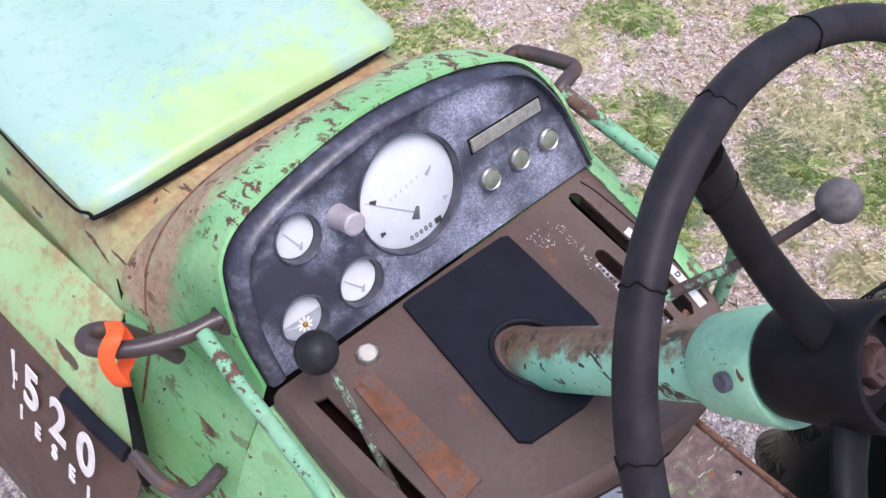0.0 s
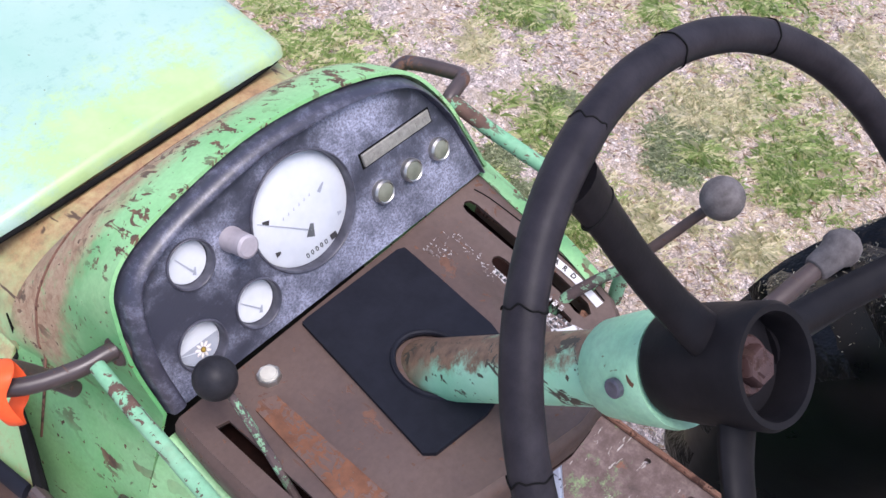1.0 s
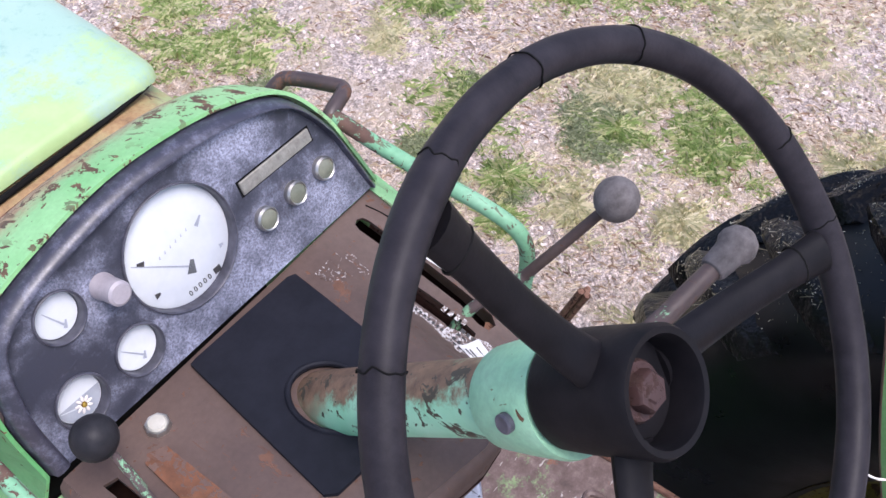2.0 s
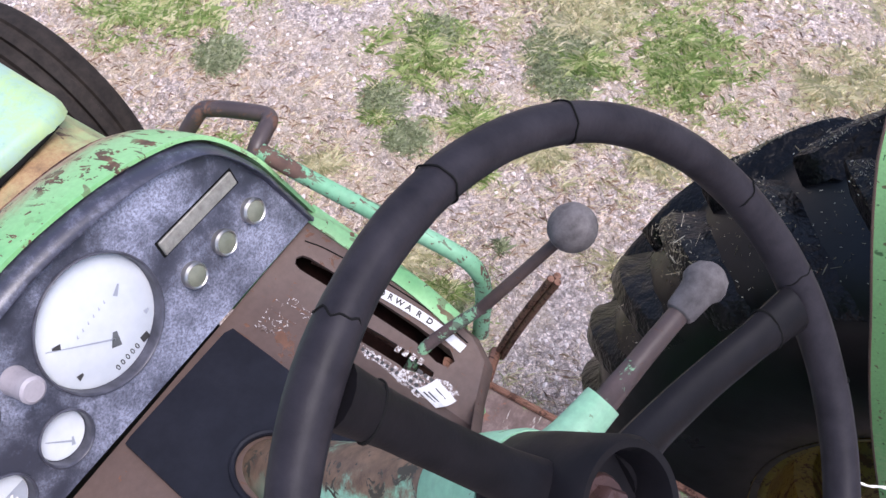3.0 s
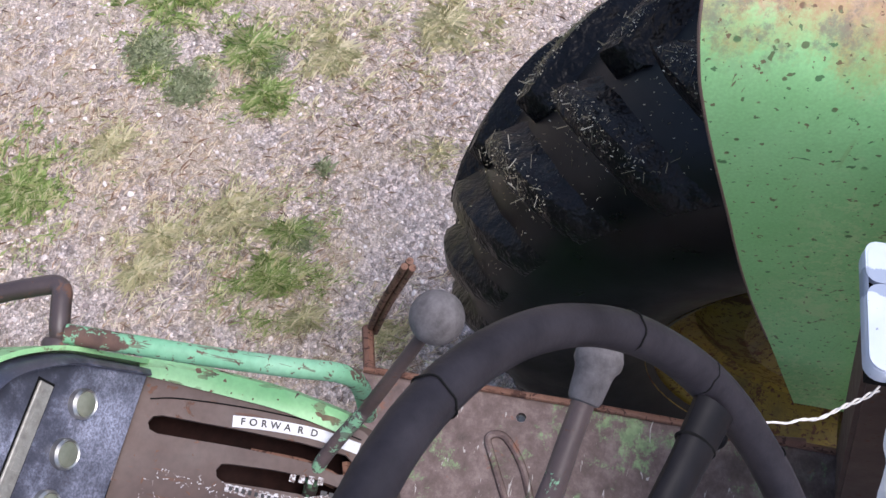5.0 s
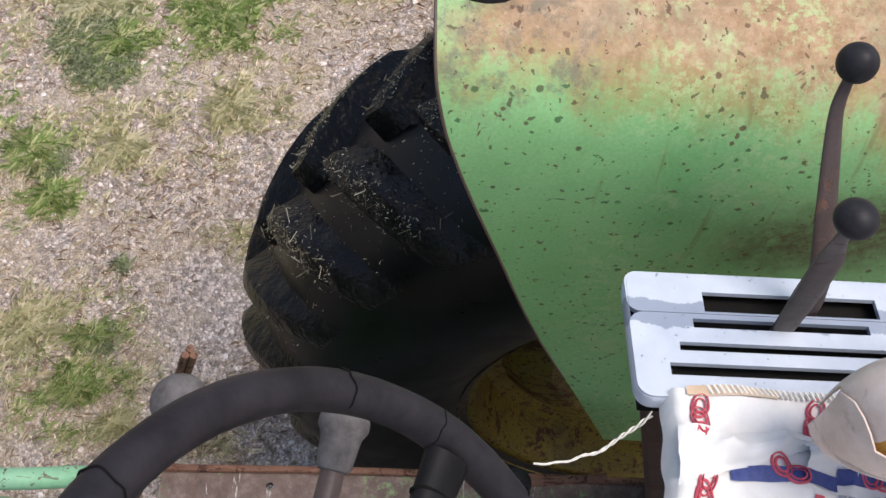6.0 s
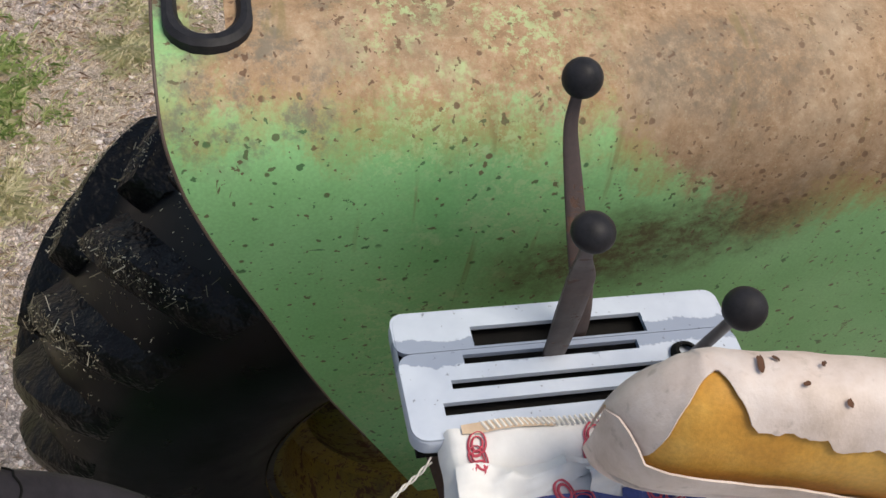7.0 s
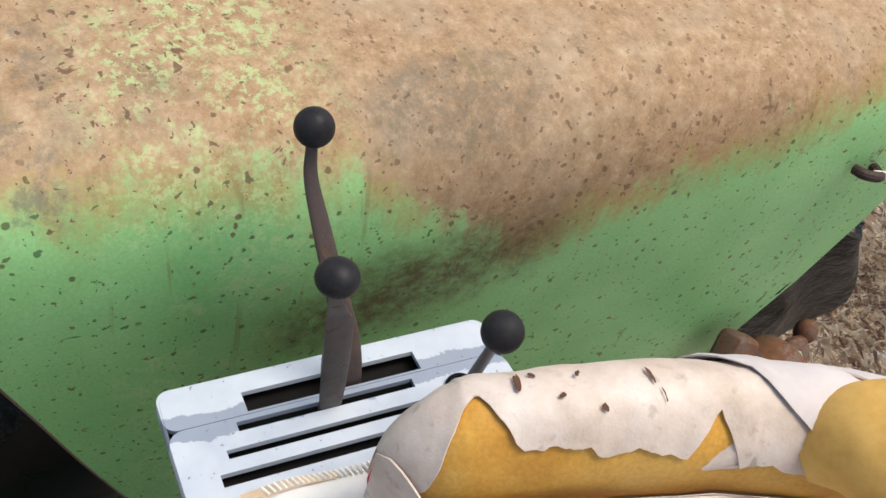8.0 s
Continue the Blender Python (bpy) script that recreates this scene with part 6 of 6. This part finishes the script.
bm = bmesh.new()
tube(bm, [(0.0, 1.62, 0.42), (0.4, 1.62, 0.40), (0.70, 1.62, 0.34), (0.74, 1.62, 0.20), (0.86, 1.62, 0.20)], [0.06, 0.055, 0.045, 0.035, 0.03], 14, 4)
part("front_axle", bm, m_green, TRACTOR, "dirty green front axle beam")

# ---- seat ----
seat = Unit("tractor_seat", "torn beige vinyl seat with bare orange foam")


def bolster(f, a, grow=0.0):
    """A point of the right side cushion: f along it, a round it (0 = outer side, 90 = top, 180 = inner side)."""
    line = [Vector(p) for p in ((0.352, -0.790, 1.745), (0.335, -0.845, 1.785), (0.318, -0.92, 1.798), (0.300, -1.00, 1.80), (0.280, -1.09, 1.795), (0.245, -1.19, 1.785), (0.20, -1.28, 1.78))]
    k = f * (len(line) - 1)
    i = min(int(k), len(line) - 2)
    c = line[i].lerp(line[i + 1], k - i)
    t = (line[i + 1] - line[i]).normalized()
    out = Vector((t.y, -t.x, 0)).normalized() * -1
    if out.x < 0:
        out = -out
    s = math.sqrt(max(0.02, 1 - (1 - min(1, f / 0.22)) ** 2)) if f < 0.22 else 1.0
    rw, rh = (0.049 + grow) * s, (0.076 + grow) * (0.45 + 0.55 * s)
    lump = 1 + 0.05 * noise.noise((f * 5, a * 0.02, 6)) + 0.02 * noise.noise((f * 18, a * 0.06, 2))
    return c + out * (rw * math.cos(radians(a)) * lump) + Vector((0, 0, rh * math.sin(radians(a)) * lump))


bm = bmesh.new()
grid(bm, [[bolster(f / 40, a) for a in range(-20, 221, 10)] for f in range(41)])
part("side_cushion", bm, m_foam, seat, "bare orange foam side cushion", 80)
# vinyl skin left on the outer half, with a torn border
rows = []
for i in range(141):
    f = i / 140
    edge = 112 + 9 * noise.fractal((f * 9, 3, 1), 0.9, 2, 4) + 1.6 * noise.fractal((f * 70, 8, 1), 0.6, 2, 3) + 4 * noise.noise((f * 23, 2, 5)) + 108 * max(0.0, 1 - f / 0.13) ** 0.7 - 46 * max(0.0, 1 - abs(f - 0.19) / 0.06) + 72 * f - 45 * max(0.0, 1 - abs(f - 0.60) / 0.05)
    rows.append([bolster(f, -20 + (edge + 20) * k / 16, 0.004 + 0.002 * noise.noise((f * 15, k * 0.5, 1))) for k in range(17)])
part("vinyl_skin", sheet(rows, 0.002), m_vinyl, seat, "torn beige vinyl skin", 80)
rows = []
for i in range(41):
    f = i / 40
    edge = 160 + 50 * f + 7 * noise.noise((f * 9, 2, 2)) + 3 * noise.noise((f * 40, 5, 2)) - 50 * max(0.0, 1 - f / 0.10)
    rows.append([bolster(f, edge + (226 - edge) * k / 6, 0.005 + 0.004 * (1 - k / 6)) for k in range(7)])
part("vinyl_skirt", sheet(rows, 0.002), m_vinyl, seat, "beige vinyl lower edge", 80)
bm = bmesh.new()
tube(bm, [bolster(f / 14, 202, 0.007) for f in range(15)], 0.0035, 8, 3)
part("piping", bm, m_vinyl, seat)
for f, a, l, w in ((0.26, 78, 0.05, 7), (0.29, 70, 0.02, 2.5), (0.37, 72, 0.028, 1.6), (0.49, 82, 0.022, 9), (0.505, 100, 0.03, 4), (0.40, 108, 0.008, 4), (0.33, 96, 0.012, 1.5)):
    bm = bmesh.new()
    pts = []
    for k in range(14):
        t = 2 * math.pi * k / 14
        q = 0.7 + 0.5 * noise.noise((k * 1.7, f * 30, a))
        pts.append(bolster(f + (0.0025 + l * 0.07) * math.cos(t) * q + 0.004 * math.sin(t + a), a + (w * 0.8 + l * 170) * math.sin(t) * q, 0.0065))
    bm.faces.new([bm.verts.new(p) for p in pts])
    part("tear", bm, m_tear, seat, "small dark tear in the vinyl")
rows = []
for i in range(25):
    f = 0.60 + 0.40 * i / 24
    hi = 30 + 110 * min(1.0, i / 10) + 12 * noise.noise((f * 12, 4, 4))
    rows.append([bolster(f, 5 + (hi - 5) * k / 10, 0.009 + 0.004 * noise.noise((f * 20, k * 0.7, 9))) for k in range(11)])
part("loose_cloth", sheet(rows, 0.0015), m_cloth, seat, "pale loose cloth over the back corner", 80)
# backrest and base
bm = bmesh.new()
tube(bm, [(0.225, -1.13, 1.82), (0.212, -1.165, 1.845), (0.17, -1.215, 1.86), (0.10, -1.28, 1.87), (-0.05, -1.36, 1.86), (-0.2, -1.30, 1.84)], [0.02, 0.055, 0.075, 0.085, 0.09, 0.08], 40, 8)
part("backrest", bm, m_yellowfoam, seat, "yellow foam backrest")
rows = []
for i in range(17):
    f = i / 16
    c = Vector((0.245 - 0.1 * f, -1.20 - 0.11 * f, 1.79))
    rows.append([c + Vector((0.078 * math.cos(radians(a)) * 0.7, 0.078 * math.cos(radians(a)) * 0.4, 0.086 * math.sin(radians(a)))) for a in range(-30, 120 + int(30 * noise.noise((f * 6, 1, 1))), 8)][:18])
m_ = min(len(r) for r in rows)
part("back_skin", sheet([r[:m_] for r in rows], 0.002), m_vinyl, seat, "torn pale vinyl on the back corner", 80)
bm = bmesh.new()
block(bm, pose(0.10, -1.02, 1.50), (0.46, 0.52, 0.14), 0.05, 4)
part("cushion", bm, m_vinyl, seat, "worn beige seat cushion")
bm = bmesh.new()
block(bm, pose(0.10, -1.03, 1.22), (0.24, 0.3, 0.44), 0.02, 2)
part("seat_post", bm, m_rust, seat, "rusty seat support")

# ---- feed sack on the seat ----
sack = thing("feed_sack", "crumpled white feed sack with red and blue print", "sack", at=(0.25, -0.75, 1.57))


def sack_point(u, v):
    """u from the seam edge inward, v along the sack's mouth."""
    x = 0.402 - 0.35 * u
    y = -0.676 - 0.33 * v + 0.012 * u
    ridge = 0.5 - abs(noise.noise((u * 7 + v * 2, v * 5 - u * 2, 4)))
    z = 1.658 - 0.06 * u - 0.035 * v + 0.016 * noise.fractal((u * 4, v * 4, 1), 0.9, 2, 3) + 0.030 * ridge * min(1, u * 6) + 0.008 * math.sin(u * 9 + v * 3)
    if v < 0.03:
        z -= 0.03 * (1 - v / 0.03) ** 2
    return Vector((x, y, z))


rows = [[sack_point(i / 60, j / 50) for j in range(51)] for i in range(61)]
part("sack_sheet", sheet(rows, 0.0015), m_bag, sack, "white woven sack cloth", 70)
bm = bmesh.new()
block(bm, pose(0.235, -0.86, 1.54), (0.32, 0.28, 0.10), 0.04, 3)
part("filling", bm, m_bag, sack)


def sheet_patch(u0, v0, u1, v1, n=6, lift=0.0022):
    bm = bmesh.new()
    grid(bm, [[sack_point(u0 + (u1 - u0) * i / n, v0 + (v1 - v0) * j / n) + Vector((0, 0, lift)) for j in range(n + 1)] for i in range(n + 1)])
    return bm


def chain(u0, v0, u1, v1, links, r):
    for k in range(links):
        f = (k + 0.5) / links
        cu, cv = u0 + (u1 - u0) * f, v0 + (v1 - v0) * f
        ang = math.atan2(v1 - v0, u1 - u0) + (0.3 if k % 2 else -0.3)
        pts = []
        for j in range(16):
            a = 2 * math.pi * j / 16
            x, y = 1.2 * r * math.cos(a), 0.80 * r * math.sin(a)
            pts.append((x * math.cos(ang) - y * math.sin(ang), x * math.sin(ang) + y * math.cos(ang)))
        bm = bmesh.new()
        for s in (1.0, 0.62):
            tube(bm, [sack_point(cu + s * x, cv + s * y) + Vector((0, 0, 0.0025)) for x, y in pts], 0.0016, 5, 2, closed=True, flat=0.5)
        part("printed_link", bm, m_red, sack)


chain(0.030, 0.100, 0.210, 0.080, 4, 0.032)
chain(0.020, 0.460, 0.130, 0.430, 2, 0.032)
chain(0.235, 0.110, 0.420, 0.090, 4, 0.034)
chain(0.20, 0.300, 0.245, 0.40, 2, 0.030)
chain(0.20, 0.600, 0.235, 0.70, 2, 0.030)
rows_ = ((0.215, 0.255, 0.18, 0.52), (0.195, 0.235, 0.52, 0.80))
for u0, u1, v0, v1 in rows_:
    part("blue_band", sheet_patch(u0, v0, u1, v1, 12), m_blue, sack, "blue printed band")
for k in range(9):
    part("print_bar", sheet_patch(0.285, 0.42 + k * 0.05, 0.325, 0.455 + k * 0.05, 3), m_red, sack, "red printed word bar")
for k in range(8):
    part("print_bar", sheet_patch(0.35, 0.40 + k * 0.055, 0.385, 0.435 + k * 0.055, 3), m_red, sack, "red printed word bar")
for k in range(7):
    part("print_bar", sheet_patch(0.262, 0.52 + k * 0.035, 0.274, 0.545 + k * 0.035, 3), m_greyink, sack, "small grey print bar")
# stitched seam and paper tape
bm = bmesh.new()
for k in range(30):
    v = 0.12 + 0.5 * k / 30
    a, b = sack_point(0.0, v) + Vector((0.002, 0, 0.003)), sack_point(0.018, v + 0.016) + Vector((0, 0, 0.003))
    tube(bm, [a, b], 0.0016, 5, 1)
part("stitching", bm, m_twine, sack, "cotton stitching along the seam")["kind"] = "stuff"
part("seam_tape", sheet_patch(-0.006, 0.06, 0.022, 0.34, 5, 0.003), m_kraft, sack, "strip of brown paper tape")
# two crumpled folds lying over the print
for u0, v0, du, dv, h in ((0.13, 0.02, 0.16, 0.42, 0.016), (0.15, 0.40, 0.08, 0.30, 0.018)):
    rows = []
    for i in range(13):
        f = i / 12
        rows.append([sack_point(u0 + du * f * (1 - 0.8 * j / 16) + 0.012 * noise.noise((f * 5, j * 0.4, u0 * 9)), v0 + dv * j / 16) + Vector((0.003, 0, 0.003 + h * math.sin(math.pi * min(1, f * 1.15)) * (1 - 0.75 * j / 16) * (0.8 + 0.5 * noise.noise((f * 4, j * 0.5, 7))))) for j in range(17)])
    bm = bmesh.new()
    grid(bm, rows)
    part("fold", bm, m_bag, sack, "turned up cloth fold", 50)
bm = bmesh.new()
for ph in (0.0, math.pi):
    pts = []
    for k in range(30):
        f = k / 29
        p = Vector((0.388, -0.670, 1.618)).lerp(Vector((0.338, -0.552, 1.600)), f) + Vector((-0.012 * math.sin(math.pi * f), 0, -0.012 * math.sin(math.pi * f)))
        w = 0.0024 * max(0.1, 1 - 1.2 * f)
        p += Vector((0.004 * noise.noise((f * 6, 1, 1)), 0, 0.005 * noise.noise((f * 5, 2, 2))))
        pts.append(p + Vector((w * math.cos(f * 40 + ph), 0, w * math.sin(f * 40 + ph))))
    tube(bm, pts, 0.0011, 5, 2)
solo("twine", bm, m_twine, "loose twisted white twine from the sack", "twine")
